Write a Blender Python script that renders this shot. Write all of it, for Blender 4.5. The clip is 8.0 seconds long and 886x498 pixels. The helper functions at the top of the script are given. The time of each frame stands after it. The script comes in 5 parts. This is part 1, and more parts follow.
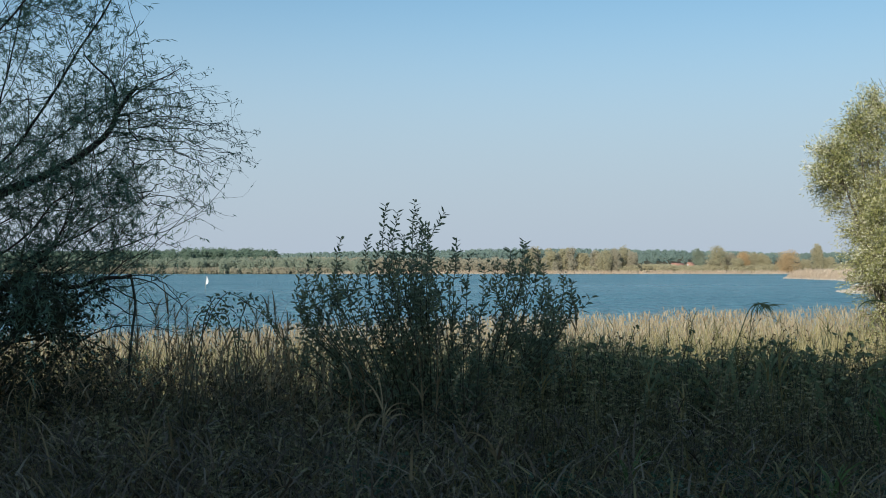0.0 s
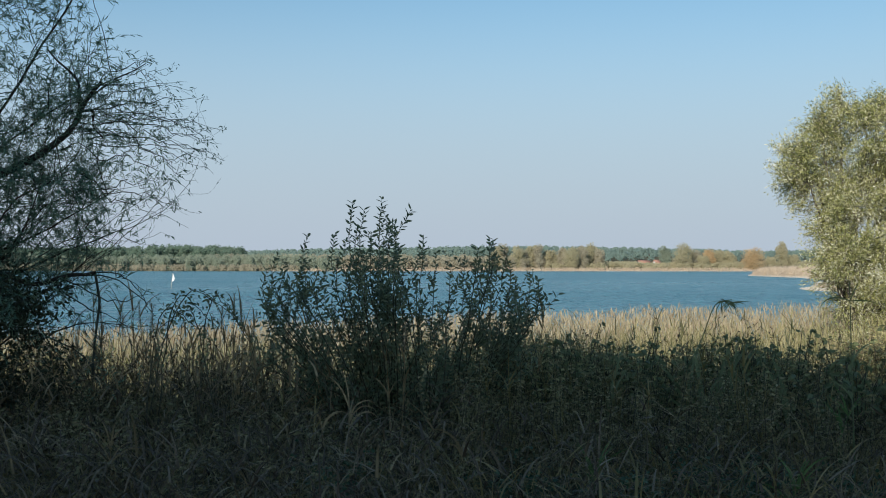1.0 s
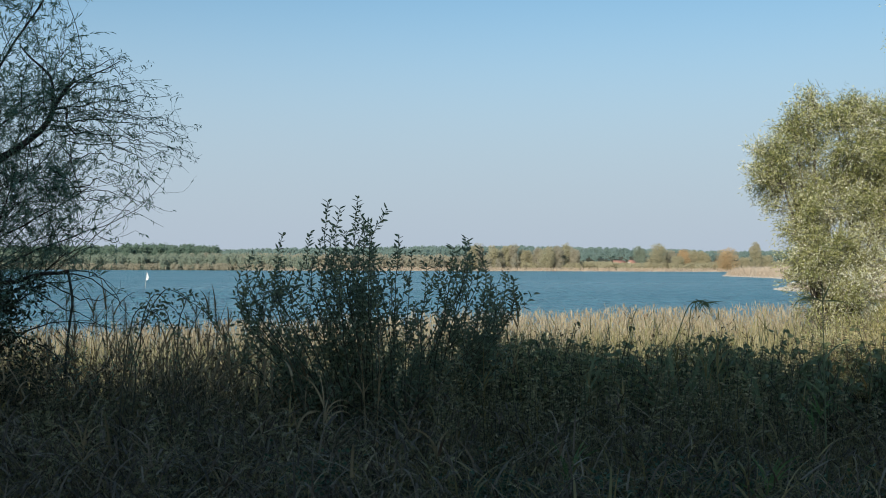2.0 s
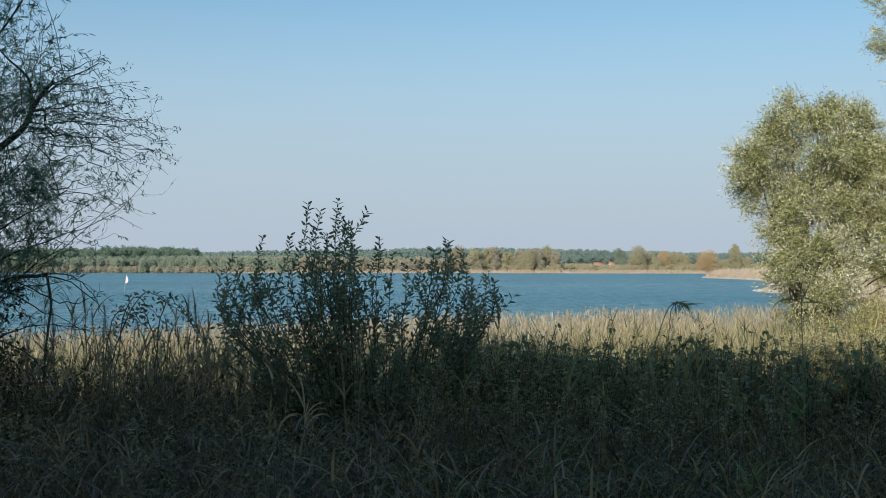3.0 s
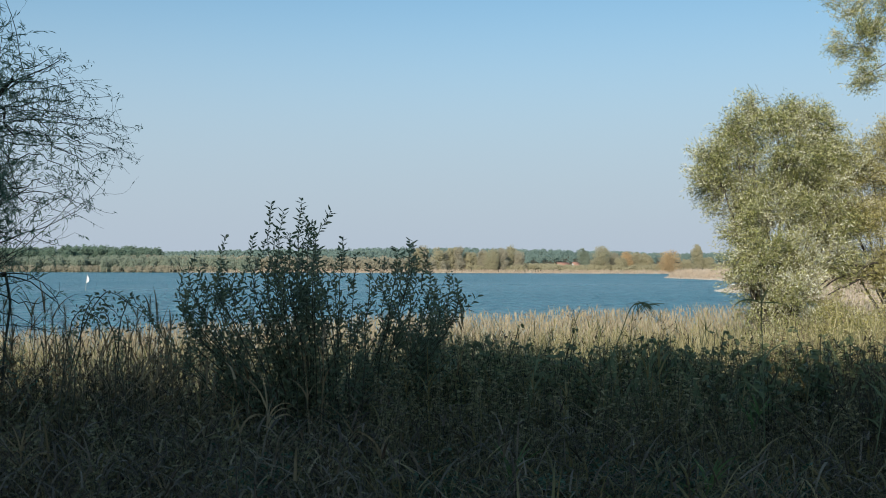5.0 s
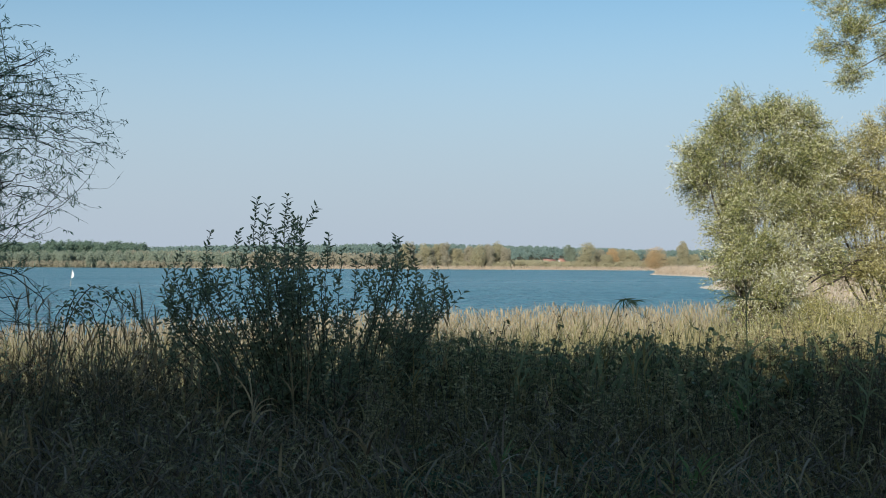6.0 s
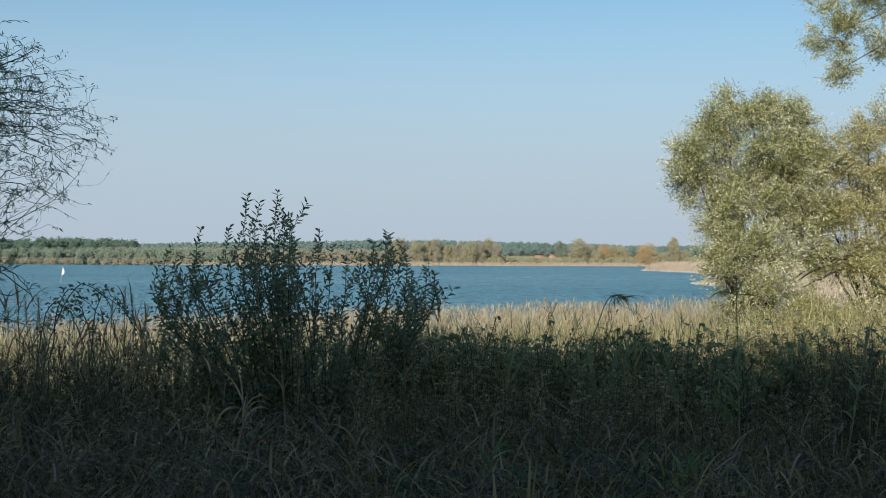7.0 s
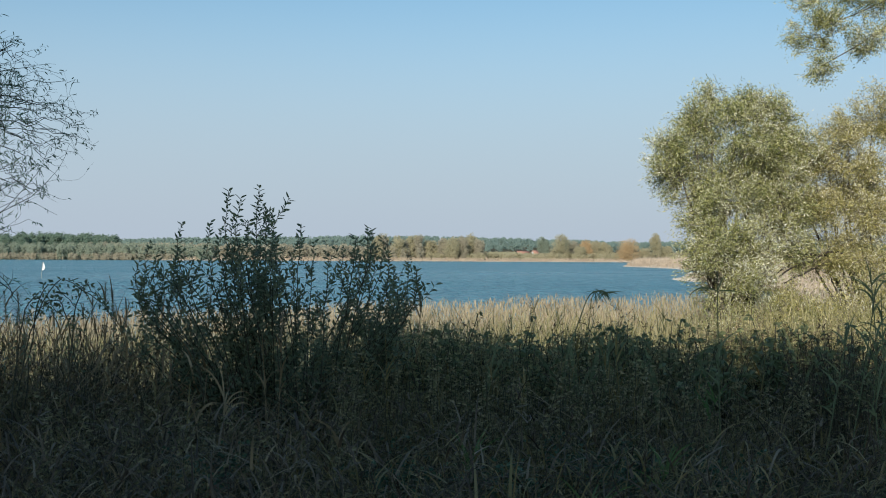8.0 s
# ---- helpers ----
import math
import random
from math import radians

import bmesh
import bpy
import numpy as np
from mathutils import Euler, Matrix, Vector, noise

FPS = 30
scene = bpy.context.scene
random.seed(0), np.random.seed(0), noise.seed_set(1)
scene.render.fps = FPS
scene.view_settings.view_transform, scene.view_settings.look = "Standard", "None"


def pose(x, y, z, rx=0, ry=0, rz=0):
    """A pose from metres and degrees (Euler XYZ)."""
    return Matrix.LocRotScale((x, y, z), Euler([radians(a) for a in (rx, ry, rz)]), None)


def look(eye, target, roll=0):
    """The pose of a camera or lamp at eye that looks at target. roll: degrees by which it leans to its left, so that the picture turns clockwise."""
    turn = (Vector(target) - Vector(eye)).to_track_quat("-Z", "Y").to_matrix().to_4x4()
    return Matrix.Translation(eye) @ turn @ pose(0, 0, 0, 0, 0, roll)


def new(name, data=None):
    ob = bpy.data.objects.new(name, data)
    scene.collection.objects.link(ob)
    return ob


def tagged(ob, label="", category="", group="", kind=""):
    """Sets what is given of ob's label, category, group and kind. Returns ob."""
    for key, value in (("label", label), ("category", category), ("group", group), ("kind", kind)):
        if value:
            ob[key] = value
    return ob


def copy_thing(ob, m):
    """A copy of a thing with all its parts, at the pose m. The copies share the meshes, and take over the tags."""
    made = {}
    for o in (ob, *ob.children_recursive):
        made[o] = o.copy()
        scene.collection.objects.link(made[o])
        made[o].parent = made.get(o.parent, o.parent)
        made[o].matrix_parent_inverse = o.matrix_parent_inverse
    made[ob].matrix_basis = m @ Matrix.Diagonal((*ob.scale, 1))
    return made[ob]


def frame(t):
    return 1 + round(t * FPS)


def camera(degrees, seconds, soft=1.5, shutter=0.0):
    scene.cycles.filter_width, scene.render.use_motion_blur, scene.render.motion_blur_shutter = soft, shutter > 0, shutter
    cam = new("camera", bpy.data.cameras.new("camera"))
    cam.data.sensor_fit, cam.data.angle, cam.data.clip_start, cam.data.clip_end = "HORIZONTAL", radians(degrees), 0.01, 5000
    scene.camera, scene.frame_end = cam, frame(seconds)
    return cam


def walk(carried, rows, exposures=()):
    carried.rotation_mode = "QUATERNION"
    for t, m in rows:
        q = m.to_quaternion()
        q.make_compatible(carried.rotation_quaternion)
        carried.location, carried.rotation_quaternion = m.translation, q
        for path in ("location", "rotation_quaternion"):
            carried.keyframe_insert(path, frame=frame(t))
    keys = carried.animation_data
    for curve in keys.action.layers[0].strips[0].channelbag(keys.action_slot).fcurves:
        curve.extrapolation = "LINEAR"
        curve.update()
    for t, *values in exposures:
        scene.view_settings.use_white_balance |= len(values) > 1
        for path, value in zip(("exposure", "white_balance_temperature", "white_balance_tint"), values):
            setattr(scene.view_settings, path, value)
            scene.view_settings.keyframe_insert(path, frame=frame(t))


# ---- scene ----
cam = camera(42.32, 8.0, 1.0)
# seconds, x, y, z, pitch, roll, yaw: a slow hand-held turn to the right
EYE = 1.65
ROWS = [
    (0.0, 0.000, 0.000, 0.000, 0.962, 0.000, 0.000),
    (0.5, 0.004, -0.002, 0.000, 0.924, -0.029, -0.787),
    (1.0, 0.008, 0.002, 0.000, 0.825, -0.041, -1.614),
    (1.5, 0.009, 0.004, -0.001, 0.786, -0.160, -2.299),
    (3.0, 0.010, 0.003, -0.001, 0.922, -0.094, -3.793),
    (3.5, 0.012, 0.002, 0.000, 0.975, -0.081, -4.365),
    (4.0, 0.014, 0.000, 0.002, 0.992, -0.083, -4.892),
    (4.5, 0.014, -0.002, 0.002, 0.976, -0.123, -5.220),
    (6.0, 0.018, 0.001, -0.001, 0.732, -0.337, -6.272),
    (6.5, 0.021, 0.007, -0.002, 0.647, -0.390, -6.432),
    (7.0, 0.023, 0.009, -0.001, 0.547, -0.232, -6.710),
    (7.5, 0.026, 0.010, -0.001, 0.426, -0.182, -7.149),
    (8.0, 0.028, 0.011, -0.001, 0.335, -0.304, -7.583),
]
walk(cam, [(t, pose(x, y, EYE + z, 90 + pitch, roll, yaw)) for t, x, y, z, pitch, roll, yaw in ROWS])

# ---- light: low autumn sun behind the camera and to its left, clear sky ----
SUN_UP, SUN_SIDE = 24.0, 24.0
EXPOSURE = 0.0
scene.view_settings.exposure = EXPOSURE
world = bpy.data.worlds.new("clear_sky")
scene.world = world
world.use_nodes = True
wn, wl = world.node_tree.nodes, world.node_tree.links
sky = wn.new("ShaderNodeTexSky")
sky.sky_type = "NISHITA"
sky.sun_disc = False
sky.sun_elevation = radians(SUN_UP)
sky.sun_rotation = radians(180 + SUN_SIDE)
sky.altitude = 50
sky.air_density, sky.dust_density, sky.ozone_density = 1.0, 0.3, 2.0
wn["Background"].inputs["Strength"].default_value = 0.10
# autumn haze: the same pale grey-blue all round the horizon, thinning upwards
tint, mixer, where, parts_xyz = wn.new("ShaderNodeMixRGB"), wn.new("ShaderNodeMixRGB"), wn.new("ShaderNodeTexCoord"), wn.new("ShaderNodeSeparateXYZ")
tint.blend_type, tint.inputs["Fac"].default_value, tint.inputs[2].default_value = "MULTIPLY", 1.0, (0.86, 1.14, 1.15, 1)
haze = wn.new("ShaderNodeValToRGB")
haze.color_ramp.interpolation = "B_SPLINE"
for _ in range(4):
    haze.color_ramp.elements.new(0.5)
for e, (p, v) in zip(haze.color_ramp.elements, [(0.0, 1.0), (0.05, 0.95), (0.11, 0.80), (0.17, 0.48), (0.235, 0.10), (0.32, 0.0)]):
    e.position, e.color = p, (v, v, v, 1)
mixer.inputs[2].default_value = (4.50, 5.30, 6.35, 1)
wl.new(sky.outputs["Color"], tint.inputs[1])
wl.new(where.outputs["Generated"], parts_xyz.inputs[0])
wl.new(parts_xyz.outputs["Z"], haze.inputs["Fac"])
wl.new(haze.outputs["Color"], mixer.inputs["Fac"])
wl.new(tint.outputs[0], mixer.inputs[1])
wl.new(mixer.outputs[0], wn["Background"].inputs["Color"])
sun_data = bpy.data.lights.new("sun", "SUN")
sun_data.energy, sun_data.angle, sun_data.color = 5.0, radians(0.53), (1.0, 0.92, 0.80)
sun = new("sun", sun_data)
L = Vector((math.sin(radians(SUN_SIDE)) * math.cos(radians(SUN_UP)), math.cos(radians(SUN_SIDE)) * math.cos(radians(SUN_UP)), -math.sin(radians(SUN_UP))))
sun.matrix_world = look((-20, -40, 30), Vector((-20, -40, 30)) + L)


# ---- materials ----
def material(name):
    m = bpy.data.materials.new(name)
    m.use_nodes = True
    return m, m.node_tree.nodes, m.node_tree.links


def ramp(nt, stops):
    r = nt.new("ShaderNodeValToRGB")
    while len(r.color_ramp.elements) < len(stops):
        r.color_ramp.elements.new(0.5)
    for e, (p, c) in zip(r.color_ramp.elements, stops):
        e.position, e.color = p, (*c, 1)
    return r


def leafy(name, colours, rough=0.5, through_light=0.3, scale=0.6, spec=0.3):
    """Foliage: each leaf its own tint, drifting over the plant, some light through the blade."""
    m, n, l = material(name)
    b = n["Principled BSDF"]
    geo, tex, add, pos = n.new("ShaderNodeNewGeometry"), n.new("ShaderNodeTexNoise"), n.new("ShaderNodeMath"), n.new("ShaderNodeTexCoord")
    tex.inputs["Scale"].default_value = scale
    tex.inputs["Detail"].default_value = 4
    l.new(geo.outputs["Position"], tex.inputs["Vector"])
    mul = n.new("ShaderNodeMath")
    mul.operation, mul.inputs[1].default_value = "MULTIPLY", 0.75
    l.new(geo.outputs["Random Per Island"], mul.inputs[0])
    off = n.new("ShaderNodeMath")
    off.operation = "MULTIPLY_ADD"
    off.inputs[1].default_value, off.inputs[2].default_value = 1.1, -0.42
    l.new(tex.outputs["Fac"], off.inputs[0])
    l.new(mul.outputs[0], add.inputs[0])
    l.new(off.outputs[0], add.inputs[1])
    k = len(colours) - 1
    r = ramp(n, [(0.08 + 0.84 * i / k, c) for i, c in enumerate(colours)])
    l.new(add.outputs[0], r.inputs["Fac"])
    l.new(r.outputs["Color"], b.inputs["Base Color"])
    b.inputs["Roughness"].default_value = rough
    b.inputs["Specular IOR Level"].default_value = spec
    tr, mix = n.new("ShaderNodeBsdfTranslucent"), n.new("ShaderNodeMixShader")
    l.new(r.outputs["Color"], tr.inputs["Color"])
    mix.inputs["Fac"].default_value = through_light
    l.new(b.outputs[0], mix.inputs[1])
    l.new(tr.outputs[0], mix.inputs[2])
    l.new(mix.outputs[0], n["Material Output"].inputs["Surface"])
    return m


def woody(name, dark, light, scale=14.0, rough=0.85):
    """Bark: long streaks up the stem, lichen spots, rough relief."""
    m, n, l = material(name)
    b = n["Principled BSDF"]
    co, mp = n.new("ShaderNodeTexCoord"), n.new("ShaderNodeMapping")
    mp.inputs["Scale"].default_value = (1, 1, 0.25)
    l.new(co.outputs["Object"], mp.inputs["Vector"])
    t1, t2 = n.new("ShaderNodeTexNoise"), n.new("ShaderNodeTexNoise")
    t1.inputs["Scale"].default_value, t1.inputs["Detail"].default_value = scale, 6
    t2.inputs["Scale"].default_value = scale * 0.2
    l.new(mp.outputs[0], t1.inputs["Vector"])
    l.new(co.outputs["Object"], t2.inputs["Vector"])
    mix = n.new("ShaderNodeMath")
    mix.operation = "MULTIPLY_ADD"
    mix.inputs[1].default_value = 0.6
    l.new(t1.outputs["Fac"], mix.inputs[0])
    half = n.new("ShaderNodeMath")
    half.operation, half.inputs[1].default_value = "MULTIPLY", 0.4
    l.new(t2.outputs["Fac"], half.inputs[0])
    l.new(half.outputs[0], mix.inputs[2])
    r = ramp(n, [(0.35, dark), (0.65, light)])
    l.new(mix.outputs[0], r.inputs["Fac"])
    l.new(r.outputs["Color"], b.inputs["Base Color"])
    b.inputs["Roughness"].default_value = rough
    bump = n.new("ShaderNodeBump")
    bump.inputs["Strength"].default_value, bump.inputs["Distance"].default_value = 0.5, 0.01
    l.new(t1.outputs["Fac"], bump.inputs["Height"])
    l.new(bump.outputs[0], b.inputs["Normal"])
    return m


def plain(name, colour, rough=0.7, scale=6.0, spread=0.25):
    """A painted or plastered surface with blotches and grain."""
    m, n, l = material(name)
    b = n["Principled BSDF"]
    co, t1 = n.new("ShaderNodeTexCoord"), n.new("ShaderNodeTexNoise")
    t1.inputs["Scale"].default_value, t1.inputs["Detail"].default_value = scale, 8
    l.new(co.outputs["Object"], t1.inputs["Vector"])
    r = ramp(n, [(0.3, tuple(c * (1 - spread) for c in colour)), (0.7, tuple(min(1, c * (1 + spread)) for c in colour))])
    l.new(t1.outputs["Fac"], r.inputs["Fac"])
    l.new(r.outputs["Color"], b.inputs["Base Color"])
    b.inputs["Roughness"].default_value = rough
    return m


def ground_material():
    m, n, l = material("earth_and_litter")
    b = n["Principled BSDF"]
    geo = n.new("ShaderNodeNewGeometry")
    t1, t2 = n.new("ShaderNodeTexNoise"), n.new("ShaderNodeTexNoise")
    t1.inputs["Scale"].default_value, t1.inputs["Detail"].default_value = 9.0, 10
    t2.inputs["Scale"].default_value, t2.inputs["Detail"].default_value = 0.05, 5
    l.new(geo.outputs["Position"], t1.inputs["Vector"])
    l.new(geo.outputs["Position"], t2.inputs["Vector"])
    near = ramp(n, [(0.3, (0.022, 0.017, 0.011)), (0.55, (0.05, 0.045, 0.022)), (0.75, (0.10, 0.085, 0.045))])
    l.new(t1.outputs["Fac"], near.inputs["Fac"])
    wide = ramp(n, [(0.3, (0.06, 0.07, 0.025)), (0.5, (0.10, 0.10, 0.04)), (0.7, (0.17, 0.13, 0.06))])
    l.new(t2.outputs["Fac"], wide.inputs["Fac"])
    mix = n.new("ShaderNodeMixRGB")
    mix.inputs["Fac"].default_value = 0.5
    l.new(near.outputs["Color"], mix.inputs[1])
    l.new(wide.outputs["Color"], mix.inputs[2])
    l.new(mix.outputs[0], b.inputs["Base Color"])
    b.inputs["Roughness"].default_value = 0.95
    bump = n.new("ShaderNodeBump")
    bump.inputs["Strength"].default_value, bump.inputs["Distance"].default_value = 0.7, 0.03
    l.new(t1.outputs["Fac"], bump.inputs["Height"])
    l.new(bump.outputs[0], b.inputs["Normal"])
    return m


def water_material():
    m, n, l = material("lake_water")
    b = n["Principled BSDF"]
    b.inputs["IOR"].default_value = 1.333
    geo = n.new("ShaderNodeNewGeometry")
    maps = []
    for rot, sc in ((6, (2.4, 0.9, 1.0)), (-8, (1.2, 0.36, 1.0)), (10, (0.012, 0.03, 1.0))):
        mp = n.new("ShaderNodeMapping")
        mp.inputs["Rotation"].default_value, mp.inputs["Scale"].default_value = (0, 0, radians(rot)), sc
        l.new(geo.outputs["Position"], mp.inputs["Vector"])
        t = n.new("ShaderNodeTexNoise")
        t.inputs["Detail"].default_value = 4
        t.inputs["Scale"].default_value = 1.0
        l.new(mp.outputs[0], t.inputs["Vector"])
        maps.append(t)
    chop, crest, gust = maps
    rough = n.new("ShaderNodeMapRange")
    for key, v in (("From Min", 0.3), ("From Max", 0.7), ("To Min", 0.26), ("To Max", 0.36)):
        rough.inputs[key].default_value = v
    l.new(gust.outputs["Fac"], rough.inputs["Value"])
    l.new(rough.outputs[0], b.inputs["Roughness"])
    # ripple lights and darks and reflected sky blue are put into the base colour
    ripple_tint = ramp(n, [(0.36, (0.050, 0.200, 0.265)), (0.66, (0.130, 0.345, 0.41))])
    l.new(crest.outputs["Fac"], ripple_tint.inputs["Fac"])
    l.new(ripple_tint.outputs["Color"], b.inputs["Base Color"])
    b1, b2 = n.new("ShaderNodeBump"), n.new("ShaderNodeBump")
    b1.inputs["Distance"].default_value, b2.inputs["Distance"].default_value = 0.35, 2.4
    b1.inputs["Strength"].default_value, b2.inputs["Strength"].default_value = 0.8, 1.0
    l.new(chop.outputs["Fac"], b1.inputs["Height"])
    l.new(crest.outputs["Fac"], b2.inputs["Height"])
    l.new(b2.outputs[0], b1.inputs["Normal"])
    l.new(b1.outputs[0], b.inputs["Normal"])
    return m


M = dict(
    ground=ground_material(),
    water=water_material(),
    willow_dark=leafy("crack_willow_leaf", [(0.155, 0.285, 0.205), (0.22, 0.36, 0.25), (0.30, 0.37, 0.22)], 0.5, 0.5, 1.5),
    alder_leaf=leafy("alder_leaf", [(0.10, 0.13, 0.05), (0.15, 0.18, 0.07), (0.22, 0.20, 0.08)], 0.5, 0.45, 1.5),
    willow_pale=leafy("white_willow_leaf", [(0.13, 0.165, 0.05), (0.275, 0.30, 0.10), (0.475, 0.475, 0.18), (0.63, 0.62, 0.37), (0.87, 0.86, 0.75)], 0.45, 0.25, 1.1, 0.38),
    willow_gold=leafy("golden_willow_leaf", [(0.16, 0.165, 0.05), (0.32, 0.305, 0.10), (0.51, 0.46, 0.17), (0.65, 0.60, 0.34), (0.84, 0.82, 0.68)], 0.45, 0.25, 1.1, 0.4),
    sallow=leafy("sallow_leaf", [(0.155, 0.19, 0.115), (0.225, 0.265, 0.155), (0.32, 0.315, 0.17)], 0.42, 0.5, 2.0, 0.4),
    dock=leafy("dock_leaf", [(0.13, 0.165, 0.085), (0.20, 0.235, 0.115), (0.29, 0.30, 0.15)], 0.5, 0.35, 3.0, 0.4),
    fresh=leafy("fresh_blade", [(0.09, 0.17, 0.05), (0.13, 0.22, 0.07), (0.18, 0.25, 0.09)], 0.45, 0.3, 2.0, 0.4),
    teal_leaf=leafy("ground_ivy_leaf", [(0.06, 0.105, 0.06), (0.095, 0.155, 0.085), (0.14, 0.21, 0.12)], 0.5, 0.2, 4.0, 0.3),
    ivy=leafy("ivy_leaf", [(0.055, 0.065, 0.04), (0.10, 0.105, 0.06)], 0.6, 0.3, 3.0, 0.25),
    herb=leafy("herb_leaf", [(0.20, 0.178, 0.085), (0.295, 0.26, 0.13), (0.44, 0.36, 0.20)], 0.55, 0.3, 1.2),
    # brighter copy of herb, standing in for extra light on the tall band
    herb_lifted=leafy("lifted_herb_leaf", [(0.25, 0.25, 0.115), (0.38, 0.36, 0.165), (0.54, 0.47, 0.24)], 0.5, 0.4, 1.2),
    grass=leafy("grass_blade", [(0.21, 0.175, 0.07), (0.315, 0.248, 0.10), (0.46, 0.335, 0.155)], 0.55, 0.3, 0.9),
    straw=leafy("dry_blade", [(0.22, 0.155, 0.08), (0.34, 0.245, 0.13), (0.50, 0.375, 0.22)], 0.65, 0.25, 1.2),
    reed=leafy("autumn_reed", [(0.36, 0.295, 0.155), (0.48, 0.41, 0.235), (0.60, 0.54, 0.355)], 0.65, 0.3, 0.35),
    reed_far=leafy("tawny_reed", [(0.56, 0.44, 0.32), (0.64, 0.52, 0.39), (0.72, 0.61, 0.48)], 0.7, 0.3, 0.05),
    reed_foot=leafy("pale_reed_stem", [(0.62, 0.55, 0.47), (0.70, 0.63, 0.55), (0.76, 0.70, 0.63)], 0.7, 0.3, 0.05),
    litter=leafy("dead_leaf_litter", [(0.075, 0.052, 0.034), (0.14, 0.098, 0.064), (0.31, 0.235, 0.155)], 0.7, 0.15, 1.5),
    reed_green=leafy("green_reed", [(0.215, 0.215, 0.085), (0.33, 0.31, 0.14), (0.47, 0.41, 0.23)], 0.6, 0.3, 0.4),
    plume=leafy("reed_plume", [(0.37, 0.295, 0.20), (0.47, 0.40, 0.28), (0.55, 0.49, 0.365)], 0.8, 0.3, 0.5),
    # far foliage: paler, low-contrast base colours with the haze of distance painted in
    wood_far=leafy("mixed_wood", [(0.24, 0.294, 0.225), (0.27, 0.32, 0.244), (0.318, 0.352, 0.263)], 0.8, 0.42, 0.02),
    pine_hazed=leafy("pine_wood", [(0.185, 0.27, 0.248), (0.202, 0.287, 0.254), (0.224, 0.299, 0.254)], 0.8, 0.42, 0.01),
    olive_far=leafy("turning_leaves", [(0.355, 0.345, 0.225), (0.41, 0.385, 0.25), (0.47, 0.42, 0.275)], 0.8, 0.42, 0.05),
    hill_hazed=leafy("hill_wood", [(0.131, 0.202, 0.15), (0.15, 0.221, 0.163), (0.175, 0.234, 0.169)], 0.8, 0.42, 0.02),
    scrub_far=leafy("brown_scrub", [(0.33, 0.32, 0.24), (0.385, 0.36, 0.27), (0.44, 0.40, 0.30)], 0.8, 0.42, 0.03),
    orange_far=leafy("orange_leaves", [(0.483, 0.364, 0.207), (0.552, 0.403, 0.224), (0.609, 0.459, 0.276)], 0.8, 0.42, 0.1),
    bark=woody("dark_bark", (0.03, 0.025, 0.02), (0.09, 0.075, 0.06)),
    bark_pale=woody("grey_bark", (0.06, 0.05, 0.04), (0.19, 0.165, 0.135)),
    twig=woody("dark_green_twig", (0.028, 0.034, 0.024), (0.075, 0.082, 0.055), 40.0, 0.6),
    stem=woody("green_brown_stem", (0.05, 0.045, 0.025), (0.12, 0.105, 0.055), 40.0, 0.6),
    tile=plain("red_tile_roof", (0.40, 0.22, 0.16), 0.8, 1.0),
    plaster=plain("white_plaster", (0.55, 0.53, 0.50), 0.85, 0.8, 0.1),
    white=plain("white_cloth", (0.82, 0.82, 0.80), 0.8, 5.0, 0.06),
    pole=plain("weathered_pole", (0.42, 0.42, 0.38), 0.7, 9.0),
    glass=plain("dark_window_glass", (0.03, 0.035, 0.04), 0.1, 2.0),
)


# ---- mesh tools ----
rng = np.random.default_rng(7)


def unit(v):
    return v / np.maximum(np.linalg.norm(v, axis=-1, keepdims=True), 1e-9)


def mesh_of(name, pieces, mats):
    """One mesh from pieces (vertices, faces, material index); faces are rows of 3 or 4 corners."""
    me = bpy.data.meshes.new(name)
    base, vs, loops, totals, mi = 0, [], [], [], []
    for v, f, k in pieces:
        v, f = np.asarray(v, float).reshape(-1, 3), np.asarray(f, int)
        if not len(f):
            continue
        vs.append(v)
        loops.append((f + base).ravel())
        totals.append(np.full(len(f), f.shape[1]))
        mi.append(np.full(len(f), k))
        base += len(v)
    vs, loops, totals, mi = np.concatenate(vs), np.concatenate(loops), np.concatenate(totals), np.concatenate(mi)
    me.vertices.add(len(vs))
    me.vertices.foreach_set("co", vs.ravel())
    me.loops.add(len(loops))
    me.loops.foreach_set("vertex_index", loops.astype(np.int32))
    me.polygons.add(len(totals))
    me.polygons.foreach_set("loop_start", (np.cumsum(totals) - totals).astype(np.int32))
    for m in mats:
        me.materials.append(M[m])
    me.polygons.foreach_set("material_index", mi.astype(np.int32))
    me.update(calc_edges=True)
    return me


def part(name, pieces, mats, parent=None, label="", smooth=False, kind=""):
    if isinstance(mats, str):
        mats = [mats]
    me = mesh_of(name, pieces, mats)
    if smooth:
        me.polygons.foreach_set("use_smooth", np.ones(len(me.polygons), bool))
    ob = new(name, me)
    if parent is not None:
        ob.parent = parent
    return tagged(ob, label, kind=kind)


def empty(name, at=(0, 0, 0), label="", category="", group="", kind=""):
    ob = new(name)
    ob.empty_display_size = 0.2
    ob.location = at
    return tagged(ob, label, category, group, kind)


